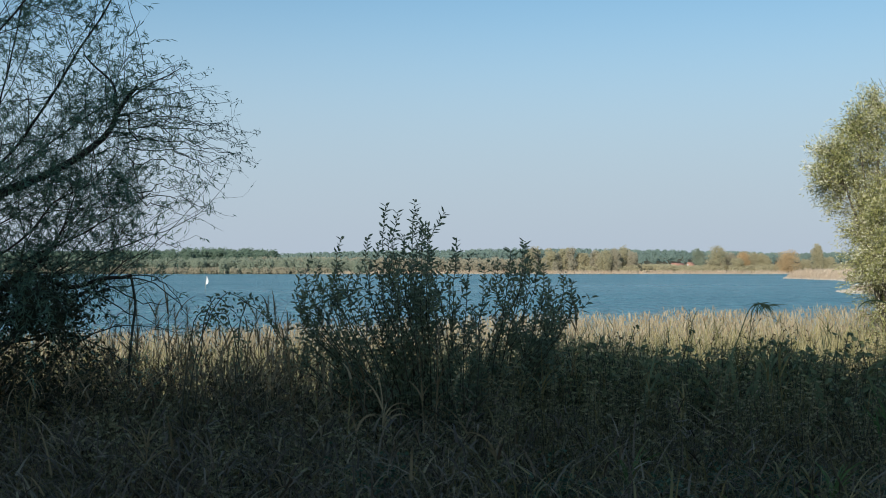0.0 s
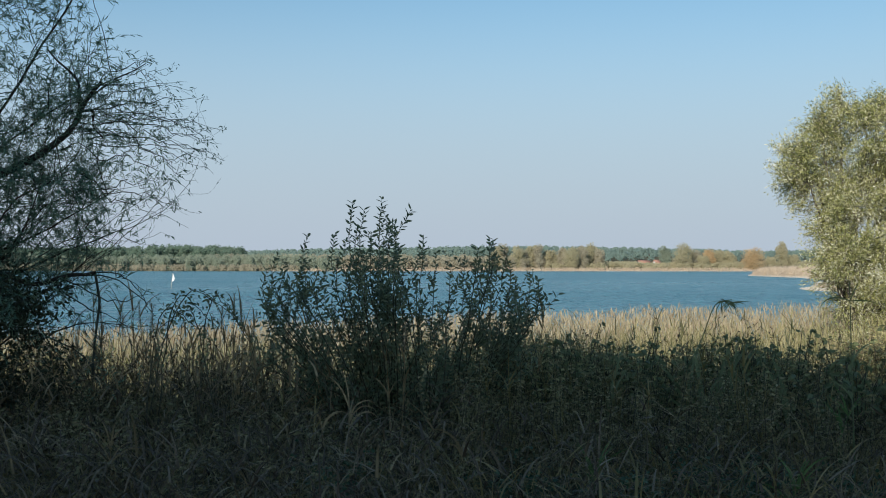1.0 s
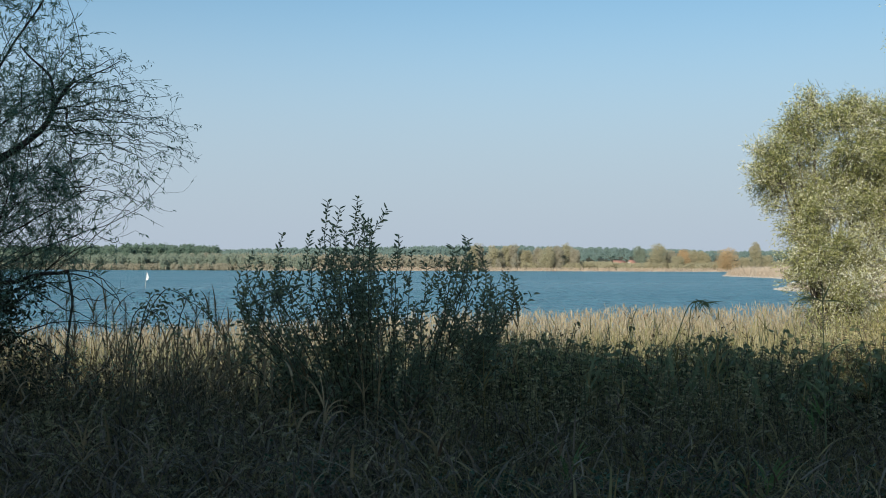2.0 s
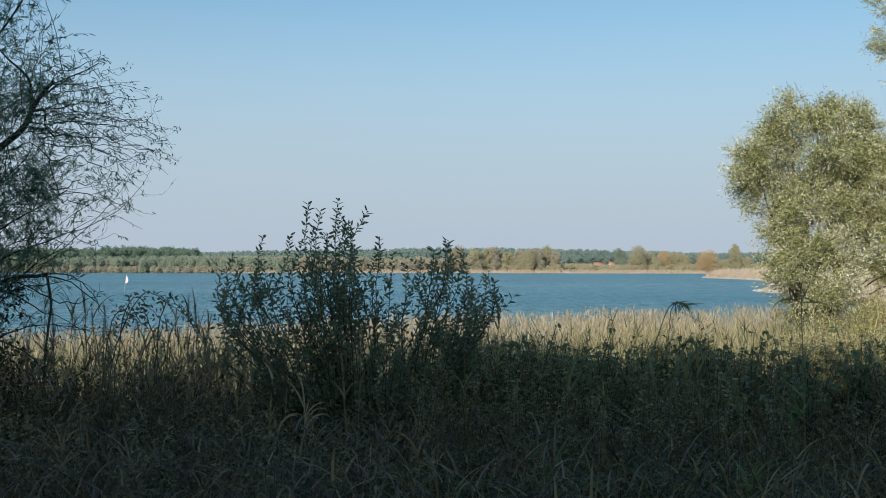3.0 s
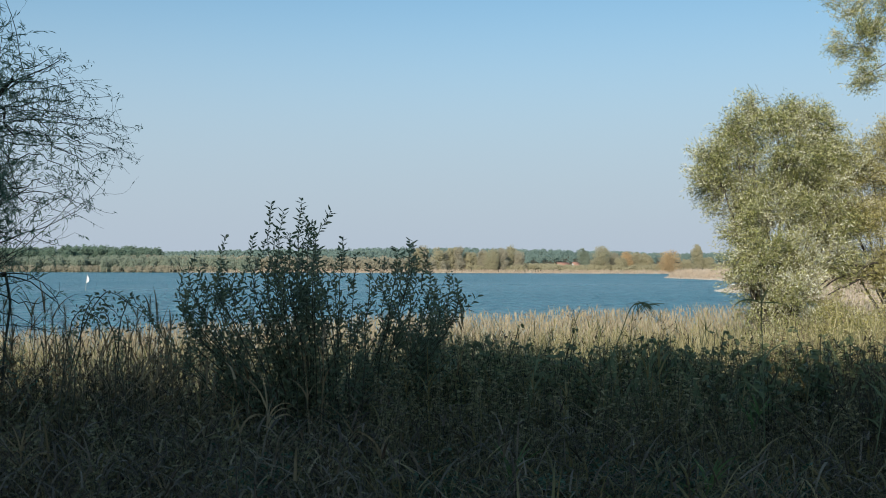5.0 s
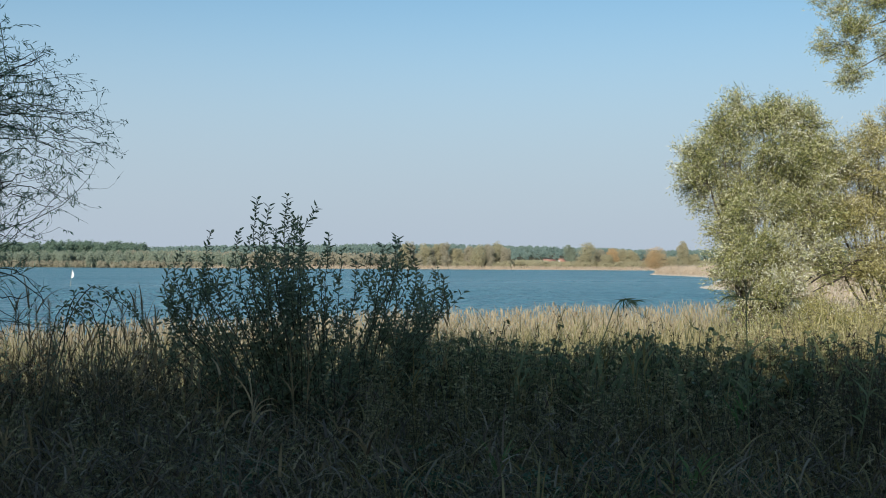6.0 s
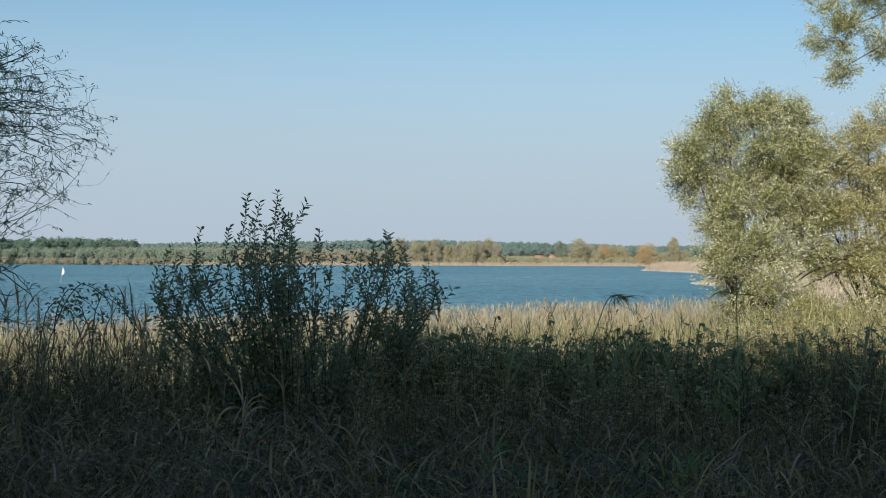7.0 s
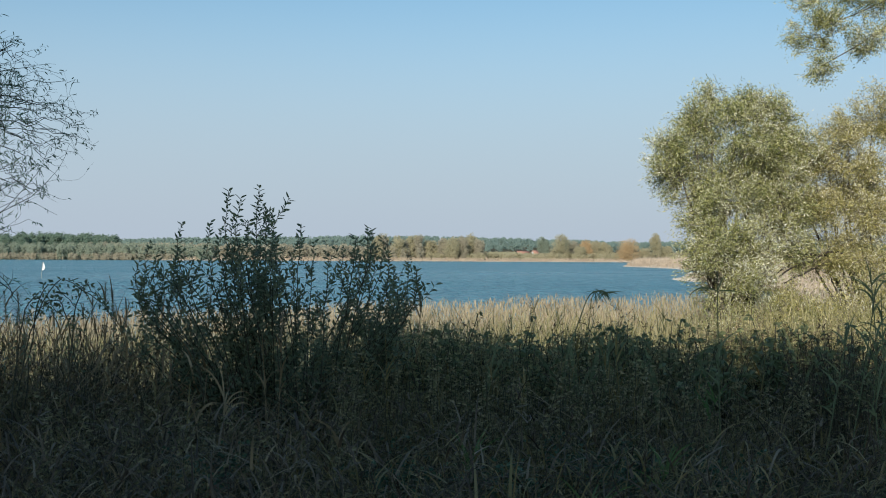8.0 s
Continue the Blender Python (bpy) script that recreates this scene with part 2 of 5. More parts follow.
def leaves(pos, axis, length, width, k=0, fold=0.25, droop=0.15, r=rng):
    """Lance-shaped leaves: two folded halves each, base at pos, along axis."""
    n = len(pos)
    if not n:
        return np.zeros((0, 3)), np.zeros((0, 4), int), k
    axis = unit(axis)
    side = unit(np.cross(axis, unit(r.normal(size=(n, 3)) + np.array([0, 0, 0.8]))))
    up = np.cross(side, axis)
    ln, wd = np.broadcast_to(length, n)[:, None], np.broadcast_to(width, n)[:, None]
    rows = [pos,
            pos + axis * ln * 0.3 + side * wd * 0.5 + up * wd * fold,
            pos + axis * ln * 0.68 + side * wd * 0.4 + up * wd * fold - up * ln * droop * 0.4,
            pos + axis * ln - up * ln * droop,
            pos + axis * ln * 0.68 - side * wd * 0.4 + up * wd * fold - up * ln * droop * 0.4,
            pos + axis * ln * 0.3 - side * wd * 0.5 + up * wd * fold]
    v = np.stack(rows, 1).reshape(-1, 3)
    b = np.arange(n)[:, None] * 6
    f = np.concatenate([b + np.array([0, 1, 2, 3]), b + np.array([0, 3, 4, 5])])
    return v, f, k


def small_leaves(pos, axis, length, width, k=0, fold=0.25, droop=0.15, r=rng):
    """Slim leaves for thick crowns: two three-cornered halves folded along the midrib."""
    n = len(pos)
    axis = unit(axis)
    side = unit(np.cross(axis, unit(r.normal(size=(n, 3)) + np.array([0, 0, 0.8]))))
    up = np.cross(side, axis)
    ln, wd = np.broadcast_to(length, n)[:, None], np.broadcast_to(width, n)[:, None]
    mid = pos + axis * ln * 0.42 + up * wd * fold
    v = np.stack([pos, mid + side * wd * 0.5, pos + axis * ln - up * ln * droop, mid - side * wd * 0.5], 1).reshape(-1, 3)
    b = np.arange(n)[:, None] * 4
    return v, np.concatenate([b + np.array([0, 1, 2]), b + np.array([0, 2, 3])]), k


def chips(pos, size, k=0, flat=0.6, r=rng):
    """Small bent leaf sprays for crowns far off: one four-cornered piece each."""
    n = len(pos)
    a = unit(r.normal(size=(n, 3)))
    b = unit(np.cross(a, r.normal(size=(n, 3))))
    s = np.broadcast_to(size, n)[:, None]
    v = np.stack([pos - a * s * 0.5, pos + b * s * 0.5 * flat, pos + a * s * 0.5, pos - b * s * 0.5 * flat], 1).reshape(-1, 3)
    return v, np.arange(4 * n).reshape(-1, 4), k


def blades(base, head, length, width, bend, k=0, segs=4, lean=0.15, r=rng):
    """Grass-like ribbons that taper to a point: base (n,3), heading angle, length, width, bend in radians."""
    n = len(base)
    length, width, bend, lean = (np.broadcast_to(a, n) for a in (length, width, bend, lean))
    out = np.stack([np.cos(head), np.sin(head), np.zeros(n)], 1)
    turn = head + np.pi / 2 + r.normal(size=n) * 0.5
    side = np.stack([np.cos(turn), np.sin(turn), np.zeros(n)], 1)
    p, rows = base.copy(), []
    for i in range(segs + 1):
        w = width * (1 - (i / segs) ** 1.6) * 0.5 if i < segs else np.zeros(n)
        if i < segs:
            rows += [p - side * w[:, None], p + side * w[:, None]]
        else:
            rows += [p]
        a = lean + bend * (i / segs) ** 1.3
        p = p + (out * np.sin(a)[:, None] + np.array([0, 0, 1.0]) * np.cos(a)[:, None]) * (length / segs)[:, None]
    m = 2 * segs + 1
    v = np.stack(rows, 1).reshape(-1, 3)
    b = np.arange(n)[:, None] * m
    quads = np.concatenate([b + np.array([2 * i, 2 * i + 1, 2 * i + 3, 2 * i + 2]) for i in range(segs - 1)])
    tris = b + np.array([2 * segs - 2, 2 * segs - 1, 2 * segs])
    return [(v, quads, k), (v, tris, k)]


def tubes(paths, radii, k=0, sides=5):
    """Round stems: paths (n,m,3), radii (n,m)."""
    P, R = np.asarray(paths, float), np.asarray(radii, float)
    n, m = P.shape[:2]
    t = unit(np.gradient(P, axis=1))
    ref = np.where(np.abs(t[..., 2:3]) > 0.8, np.array([1.0, 0, 0]), np.array([0, 0, 1.0]))
    ref = np.broadcast_to(ref[:, :1], t.shape)
    u = unit(np.cross(t, ref))
    w = np.cross(t, u)
    ang = np.arange(sides) * 2 * np.pi / sides
    ring = P[:, :, None] + R[:, :, None, None] * (u[:, :, None] * np.cos(ang)[:, None] + w[:, :, None] * np.sin(ang)[:, None])
    v = ring.reshape(-1, 3)
    i, j, s = np.meshgrid(np.arange(n), np.arange(m - 1), np.arange(sides), indexing="ij")
    a = (i * m + j) * sides
    s2 = (s + 1) % sides
    f = np.stack([a + s, a + s2, a + sides + s2, a + sides + s], -1).reshape(-1, 4)
    caps = [((np.arange(n) * m + m - 1) * sides)[:, None] + np.array([0, 1, 2])] if sides == 3 else []
    return [(v, f, k)] + [(v, c, k) for c in caps]


def spline(points, m):
    """A smooth line of m points through a few given ones."""
    P = np.asarray(points, float)
    P = np.concatenate([[2 * P[0] - P[1]], P, [2 * P[-1] - P[-2]]])
    out = []
    for s in np.linspace(0, len(P) - 3 - 1e-6, m):
        i, t = int(s), s - int(s)
        a, b, c, d = P[i:i + 4]
        out.append(0.5 * (2 * b + (c - a) * t + (2 * a - 5 * b + 4 * c - d) * t * t + (3 * b - a - 3 * c + d) * t ** 3))
    return np.array(out)


def wander(starts, dirs, length, m, rough=0.25, pull=(0, 0, 0.1), r=rng):
    """Twigs (n,m,3) that wander from their starts along dirs, drawn towards pull."""
    n = len(starts)
    d, p, rows = unit(np.asarray(dirs, float)), np.asarray(starts, float).copy(), [np.asarray(starts, float)]
    step = (np.broadcast_to(length, n) / (m - 1))[:, None]
    pull = np.broadcast_to(np.asarray(pull, float), (n, 3))
    for _ in range(m - 1):
        d = unit(d + r.normal(size=(n, 3)) * rough + pull)
        p = p + d * step
        rows.append(p)
    return np.stack(rows, 1)


def crooked(a, b, m, rough, arch, r):
    """A knotty bough from a to b: it strays from the straight line and arches a little."""
    f = np.linspace(0, 1, m)[:, None]
    walk_off = np.cumsum(r.normal(size=(m, 3)), 0)
    walk_off = (walk_off - walk_off[:1] - (walk_off[-1:] - walk_off[:1]) * f) * rough / math.sqrt(m)
    return np.array(a) * (1 - f) + np.array(b) * f + walk_off + np.array([0, 0, arch]) * np.sin(np.pi * f)


def along(paths, n, lo=0.15, hi=1.0, r=rng):
    """n random places on each path, with the direction there."""
    N, m = paths.shape[:2]
    s = r.uniform(lo, hi, (N, n)) * (m - 1)
    i = np.minimum(s.astype(int), m - 2)
    t = (s - i)[..., None]
    row = np.arange(N)[:, None]
    a, b = paths[row, i], paths[row, i + 1]
    return (a * (1 - t) + b * t).reshape(-1, 3), unit(b - a).reshape(-1, 3)


# ---- ground, lake and far land ----
WATER = -1.45
SHORE = [(-900, 20), (-60, 30), (-16, 33), (-4, 36), (6, 40), (14, 44), (27, 60), (43, 100), (53, 150), (61, 157), (76, 200), (100.5, 288), (103.5, 345),
         (125, 380), (170, 500), (190, 612), (60, 618), (-60, 600), (-200, 605), (-420, 560), (-900, 500)]


def shore_distance(x, y):
    """Metres from the waterline: more than 0 on land, less in the lake."""
    S = np.array(SHORE, float)
    best, inside = np.full(x.shape, 1e9), np.zeros(x.shape, bool)
    for (ax, ay), (bx, by) in zip(S, np.roll(S, -1, 0)):
        ex, ey = bx - ax, by - ay
        t = np.clip(((x - ax) * ex + (y - ay) * ey) / (ex * ex + ey * ey), 0, 1)
        best = np.minimum(best, np.hypot(x - ax - t * ex, y - ay - t * ey))
        cross = ((ay > y) != (by > y)) & (x < (bx - ax) * (y - ay) / (by - ay + 1e-12) + ax)
        inside ^= cross
    return np.where(inside, -best, best)


def waves(x, y, seed, scale):
    """Soft bumps between -1 and 1."""
    r = np.random.default_rng(seed)
    z = np.zeros_like(x)
    for _ in range(7):
        a, p, s = r.uniform(0, 2 * np.pi), r.uniform(0, 6.3), r.uniform(0.5, 2.2) / scale
        z = z + np.sin((x * np.cos(a) + y * np.sin(a)) * s * 2 * np.pi + p)
    return z / 4.0


def height(x, y):
    x, y = np.asarray(x, float), np.asarray(y, float)
    sd = shore_distance(x, y)
    rise = np.where(sd < 14, sd * 0.02, 0.28 + np.minimum((sd - 14) * 0.10, 1.17))
    z = WATER + np.where(sd > 0, rise, np.maximum(sd * 0.12, -2.0))
    z = z + np.where(sd > 2, 0.05 * waves(x, y, 3, 3.0) * np.clip((sd - 2) / 8, 0, 1), 0)
    far = np.clip((y - 640) / 300, 0, 1)
    z = z + far * (2.0 + 1.5 * waves(x, y, 5, 300))
    ridge = np.exp(-((y - 2300) / 420) ** 2)
    return z + ridge * (20 + 5 * waves(x, y * 0.2, 8, 900)) + 3.0 * np.exp(-((x + 170) / 110) ** 2 - ((y - 760) / 70) ** 2)


def graded(*spans):
    """Grid lines from (start, stop, step) spans."""
    return np.unique(np.concatenate([np.arange(a, b, s) for a, b, s in spans] + [[spans[-1][1]]]))


def build_ground():
    gx = graded((-4000, -1000, 250), (-1000, -300, 35), (-300, -60, 8), (-60, -14, 2), (-14, 14, 1), (14, 130, 3), (130, 400, 10), (400, 1000, 40), (1000, 4000, 250))
    gy = graded((-2000, -300, 200), (-300, -40, 20), (-40, 0, 2), (0, 48, 1), (48, 360, 4), (360, 700, 8), (700, 1400, 50), (1400, 3000, 60), (3000, 4500, 300))
    X, Y = np.meshgrid(gx, gy)
    v = np.stack([X, Y, height(X, Y)], -1).reshape(-1, 3)
    w = len(gx)
    i, j = np.meshgrid(np.arange(len(gy) - 1), np.arange(w - 1), indexing="ij")
    a = (i * w + j).ravel()
    f = np.stack([a, a + 1, a + w + 1, a + w], 1)
    tagged(part("ground", [(v, f, 0)], "ground", smooth=True), "bare dark earth and litter under the bank's wild growth", "ground", kind="structure")


build_ground()
wx, wy = (-1500.0, 330.0), (16.0, 700.0)
tagged(part("water", [([(wx[0], wy[0], WATER), (wx[1], wy[0], WATER), (wx[1], wy[1], WATER), (wx[0], wy[1], WATER)], [(0, 1, 2, 3)], 0)], "water"),
       "blue lake water ruffled by a light breeze", "lake", kind="structure")


def heap(n, cx, cy, cz, rx, ry, rz, r=rng):
    """Places through a rounded heap, thicker near its skin."""
    d = unit(r.normal(size=(n, 3)))
    return np.array([cx, cy, cz]) + d * (r.uniform(0.25, 1, (n, 1)) ** 0.45) * np.array([rx, ry, rz])


def crown_points(n, tall, wide, lumps, r):
    """Places through a lumpy crown that stands on z = 0."""
    out = []
    for k in range(lumps):
        a, h = r.uniform(0, 6.3), r.uniform(0.56, 0.90)
        reach = wide * 0.5 * math.sin(math.pi * min(1, 0.18 + 0.80 * h)) * r.uniform(0.3, 0.75)
        s = wide * r.uniform(0.16, 0.30)
        out.append(heap(n // lumps, reach * math.cos(a), reach * math.sin(a), tall * h, s, s, s * r.uniform(0.7, 1.2), r))
    return np.concatenate(out)


def crown_skin(n, tall, wide, lumps, r, low=0.12, lump=1.0):
    """Places and outward directions over the skin of a rounded, lumpy crown."""
    P, N = [], []
    for k in range(lumps):
        a, h = r.uniform(0, 6.3), low + (0.80 - low) * (k + r.random()) / lumps
        reach = wide * 0.5 * math.sin(math.pi * min(1, 0.25 + 0.68 * h)) * r.uniform(0.2, 0.55)
        q = wide * r.uniform(0.25, 0.38) * lump
        up = q * r.uniform(0.8, 1.2)
        d = unit(r.normal(size=(n // lumps, 3)) + np.array([0, -0.4, 0.25]))
        c = np.array([reach * math.cos(a), reach * math.sin(a), min(tall * h, tall - up)])
        P.append(c + d * r.uniform(0.60, 1.12, (len(d), 1)) * np.array([q, q, up]))
        N.append(d)
    return np.concatenate(P), np.concatenate(N)


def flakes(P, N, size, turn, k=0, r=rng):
    """Leafy flakes that lie over a crown's skin, tipped at random, normals biased towards sun and camera to lighten the
    crown.
    """
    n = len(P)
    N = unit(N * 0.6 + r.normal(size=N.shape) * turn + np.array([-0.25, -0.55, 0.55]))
    u = unit(np.cross(N, r.normal(size=N.shape)))
    w = np.cross(N, u)
    a = r.uniform(0, 6.3, n)
    v = [P + (u * np.cos(a + t)[:, None] + w * np.sin(a + t)[:, None]) * (size * r.uniform(0.6, 1.15, n))[:, None] for t in (0, 2.1, 4.2)]
    return np.stack(v, 1).reshape(-1, 3), np.arange(3 * n).reshape(-1, 3), k


def far_wood(name, label, spots, mat, tall, wide, per, size, seed, low=0.12, lumps=7):
    """A wood across the lake: many small trees, each a lumpy crown on a stem, joined."""
    r = np.random.default_rng(seed)
    pts, nor, paths = [], [], []
    for x, y, *f in spots:
        h, w = tall * (f[0] if f else 1.0) * r.uniform(0.88, 1.07), wide * r.uniform(0.75, 1.25)
        z = float(height(np.array([x]), np.array([y]))[0])
        P, N = crown_skin(per, h, w, lumps, r, low)
        pts.append(P + np.array([x, y, z]))
        nor.append(N)
        paths.append([(x, y, z - 0.3), (x + r.normal() * 0.2, y, z + h * 0.5), (x + r.normal() * 0.3, y, z + h * 0.85)])
    P, N = np.concatenate(pts), np.concatenate(nor)
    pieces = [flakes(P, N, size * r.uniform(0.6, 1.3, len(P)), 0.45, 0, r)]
    pieces += tubes(paths, np.tile(np.array([[0.16, 0.11, 0.03]]) * tall / 11, (len(paths), 1)), 1, 3)
    return tagged(part(name, pieces, [mat, "bark_pale"]), label, "wood", kind="stuff")


r0 = np.random.default_rng(21)


def scatter(n, x0, x1, y0, y1, keep=3.0, r=r0):
    x, y = r.uniform(x0, x1, n), r.uniform(y0, y1, n)
    ok = (shore_distance(x, y) > keep) & ~((x > 127) & (x < 146) & (y < 668))
    return list(zip(x[ok], y[ok]))


far_wood("pine_wood", "pine wood on the distant ridge, its blue-green paled for haze", [(x, y) for x, y in zip(r0.uniform(-960, 1250, 2500), r0.normal(2150, 190, 2500))], "pine_hazed", 14, 11, 60, 1.9, 1, 0.25, 4)
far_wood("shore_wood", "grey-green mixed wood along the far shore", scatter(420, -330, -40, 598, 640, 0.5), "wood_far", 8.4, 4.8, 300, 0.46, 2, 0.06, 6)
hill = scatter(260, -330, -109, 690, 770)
far_wood("hill_wood", "dark green wood on the low hill behind the far shore", [(x, y, 0.88 + 0.15 * math.exp(-((x + 136) / 34) ** 2)) for x, y in hill], "hill_hazed", 11.2, 9, 420, 0.68, 3)
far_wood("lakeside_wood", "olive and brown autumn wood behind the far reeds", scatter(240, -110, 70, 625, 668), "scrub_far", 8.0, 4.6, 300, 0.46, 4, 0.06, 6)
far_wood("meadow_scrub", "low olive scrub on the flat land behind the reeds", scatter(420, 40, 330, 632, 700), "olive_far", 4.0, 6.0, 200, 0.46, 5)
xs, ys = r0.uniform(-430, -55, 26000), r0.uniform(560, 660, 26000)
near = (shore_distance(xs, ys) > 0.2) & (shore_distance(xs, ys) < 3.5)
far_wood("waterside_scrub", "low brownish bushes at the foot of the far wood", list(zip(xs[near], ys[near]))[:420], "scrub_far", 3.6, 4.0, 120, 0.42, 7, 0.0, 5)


def far_tree(label, x, y, tall, wide, mat, seed, n=4200):
    r = np.random.default_rng(seed)
    z = float(height(np.array([x]), np.array([y]))[0])
    t = empty("far_tree", (x, y, z), label, "tree", "autumn trees across the lake")
    trunk = spline([(0, 0, -0.3), (0.1, 0, tall * 0.3), (r.normal() * 0.2, 0, tall * 0.8)], 6)
    limbs = wander(np.repeat(trunk[2:4], 4, 0), np.concatenate([r.normal(size=(8, 2)), np.full((8, 1), 0.9)], 1), tall * 0.4, 5, 0.2, r=r)
    part("trunk", tubes([trunk], [np.linspace(tall * 0.022, 0.04, 6)], 0, 6) + tubes(limbs, np.tile(np.linspace(0.09, 0.03, 5), (8, 1)), 0, 4), "bark_pale", t)
    P, N = crown_skin(n, tall, wide, 24, r, 0.10, 0.68)
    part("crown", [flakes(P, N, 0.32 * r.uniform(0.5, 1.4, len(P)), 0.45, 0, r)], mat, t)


SHAPES = [  # x, y, height, width, leaves, label
    (186, 618, 13.0, 17, "orange_far", "round orange autumn tree behind the reed bank"),
    (168, 640, 11.5, 10, "orange_far", "russet autumn tree beside the reed bank"),
    (153, 640, 15.0, 15, "olive_far", "broad grey-green tree behind the reeds"),
    (146, 655, 14, 9, "wood_far", "broad grey-green tree behind the reeds"),
    (209, 640, 16.5, 10, "olive_far", "tall thin-leaved tree above the reed bank"),
    (176, 650, 11, 12, "olive_far", "low rounded olive tree behind the reeds"),
    (200, 632, 7, 9, "olive_far", "low rounded olive tree behind the reeds"),
    (162.5, 648, 11, 9, "scrub_far", "brownish autumn tree behind the reeds"),
    (163, 634, 8, 10, "olive_far", "low rounded olive tree behind the reeds"),
    (180, 642, 10, 10, "olive_far", "low rounded olive tree behind the reeds"),
    (193, 645, 10, 11, "scrub_far", "brownish autumn tree behind the reeds"),
    (216, 640, 8, 10, "olive_far", "low rounded olive tree behind the reeds")]
rt = np.random.default_rng(24)
for i in range(17):
    SHAPES.append((47 + 3.7 * i + rt.normal(0, 1), rt.uniform(628, 650), rt.uniform(10, 15.8), rt.uniform(7.5, 12.5), ("olive_far", "scrub_far", "olive_far")[i % 3],
                   ("slender yellow-green tree behind the far reeds", "grey-green tree in the wood behind the far reeds", "pale olive tree in the wood behind the far reeds")[i % 3]))
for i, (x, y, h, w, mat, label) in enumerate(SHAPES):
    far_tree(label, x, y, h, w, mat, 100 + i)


def box(cx, cy, z0, sx, sy, sz, k=0):
    v = [(cx + a * sx / 2, cy + b * sy / 2, z0 + c * sz) for c in (0, 1) for b in (-1, 1) for a in (-1, 1)]
    return v, [(0, 2, 3, 1), (4, 5, 7, 6), (0, 1, 5, 4), (2, 6, 7, 3), (0, 4, 6, 2), (1, 3, 7, 5)], k


def gable(sx, sy, z0, rise, over=0.4, thick=0.25, k=0):
    """A pitched roof with its ridge along x."""
    a, b = sx / 2 + over, sy / 2 + over
    lo = z0 - over * rise / (sy / 2)
    v = [(s * a, y, z + t) for s in (-1, 1) for t in (0, thick) for y, z in ((-b, lo), (0, z0 + rise), (b, lo))]
    f = [(0, 1, 7, 6), (1, 2, 8, 7), (3, 9, 10, 4), (4, 10, 11, 5), (0, 6, 9, 3), (2, 5, 11, 8), (0, 3, 4, 1), (1, 4, 5, 2), (6, 7, 10, 9), (7, 8, 11, 10)]
    return v, f, k


def farmhouse(x, y, sx, sy, wall, rise, turn, label):
    z = float(height(np.array([x]), np.array([y]))[0])
    h = empty("farmhouse", (x, y, z), label, "house", "farm buildings across the lake")
    h.rotation_euler = (0, 0, radians(turn))
    tri = ([(s * sx / 2, t * sy / 2, wall) for s in (-1, 1) for t in (-1, 1)] + [(s * sx / 2, 0, wall + rise) for s in (-1, 1)], [(0, 1, 4), (2, 5, 3)], 0)
    part("wall", [box(0, 0, -0.5, sx, sy, wall + 0.5), tri], "plaster", h)
    part("roof", [gable(sx, sy, wall, rise)], "tile", h)
    for i in range(int(sx // 3)):
        part("window", [box(-sx / 2 + 1.7 + 3 * i, -sy / 2 - 0.03, 1.0, 1.1, 0.1, 1.3)], "glass", h)
    part("window", [box(-sx / 2 - 0.03, 0, 1.0, 0.1, 1.1, 1.3)], "glass", h)


farmhouse(137.5, 672, 6.6, 5, 2.8, 1.5, 8, "long low white house with a red tiled roof")
farmhouse(144.5, 668, 3.8, 3.4, 3.0, 1.7, 24, "small white gabled house with a red roof")
farmhouse(162, 674, 4.5, 4, 3.6, 1.6, 60, "small white gabled house among shrubs")
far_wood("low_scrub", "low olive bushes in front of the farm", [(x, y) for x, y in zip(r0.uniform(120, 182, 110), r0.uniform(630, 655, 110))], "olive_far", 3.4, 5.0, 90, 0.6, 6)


# ---- reeds ----
def reed_field(name, label, x, y, tall, mats, leaf_n, width, seed, plume=True, low=1.0, rise=0.0):
    """Standing reeds as stuff: stalks with arching leaves and feathery plumes."""
    r = np.random.default_rng(seed)
    n = len(x)
    z = np.maximum(height(x, y), WATER - 0.3) - 0.05
    h = tall * r.uniform(0.72, 1.12, n) * (low + (1 - low) * np.clip((x + 14) / 18, 0, 1))
    h = h * (1 + 0.10 * waves(x, y, seed, 3.5))
    if rise:
        h = h * np.clip(0.35 + 0.65 * shore_distance(x, y) / rise, 0.3, 1)
    base = np.stack([x, y, z], 1)
    hd = r.uniform(0, 6.3, n) * 0.5 + 0.2
    pieces = blades(base, hd, h, width * r.uniform(0.6, 1.3, n), r.uniform(0.0, 0.6, n), 0, 2, r.normal(0.03, 0.11, n), r)
    m = n * leaf_n
    i = np.repeat(np.arange(n), leaf_n)
    up = r.uniform(0.2, 0.95, m)
    at = base[i] + np.stack([np.zeros(m), np.zeros(m), h[i] * up], 1)
    pieces += blades(at, r.uniform(0, 6.3, m), tall * r.uniform(0.14, 0.34, m), width * r.uniform(0.8, 1.6, m), r.uniform(0.2, 1.9, m), 1, 2, r.uniform(0.2, 0.7, m), r)
    if plume:
        q = np.flatnonzero(r.random(n) < 0.55)
        j = np.repeat(q, 3)
        top = base[j] + np.stack([np.cos(hd[j]) * h[j] * 0.05, np.sin(hd[j]) * h[j] * 0.05, h[j] * 0.96], 1)
        pieces += blades(top, np.repeat(r.uniform(0, 6.3, len(q)), 3) + r.normal(0, 0.5, len(j)), tall * r.uniform(0.10, 0.16, len(j)), width * 2.0, r.uniform(0.3, 1.4, len(j)), 2, 2, 0.2, r)
    return tagged(part(name, pieces, mats), label, "reeds", kind="stuff")


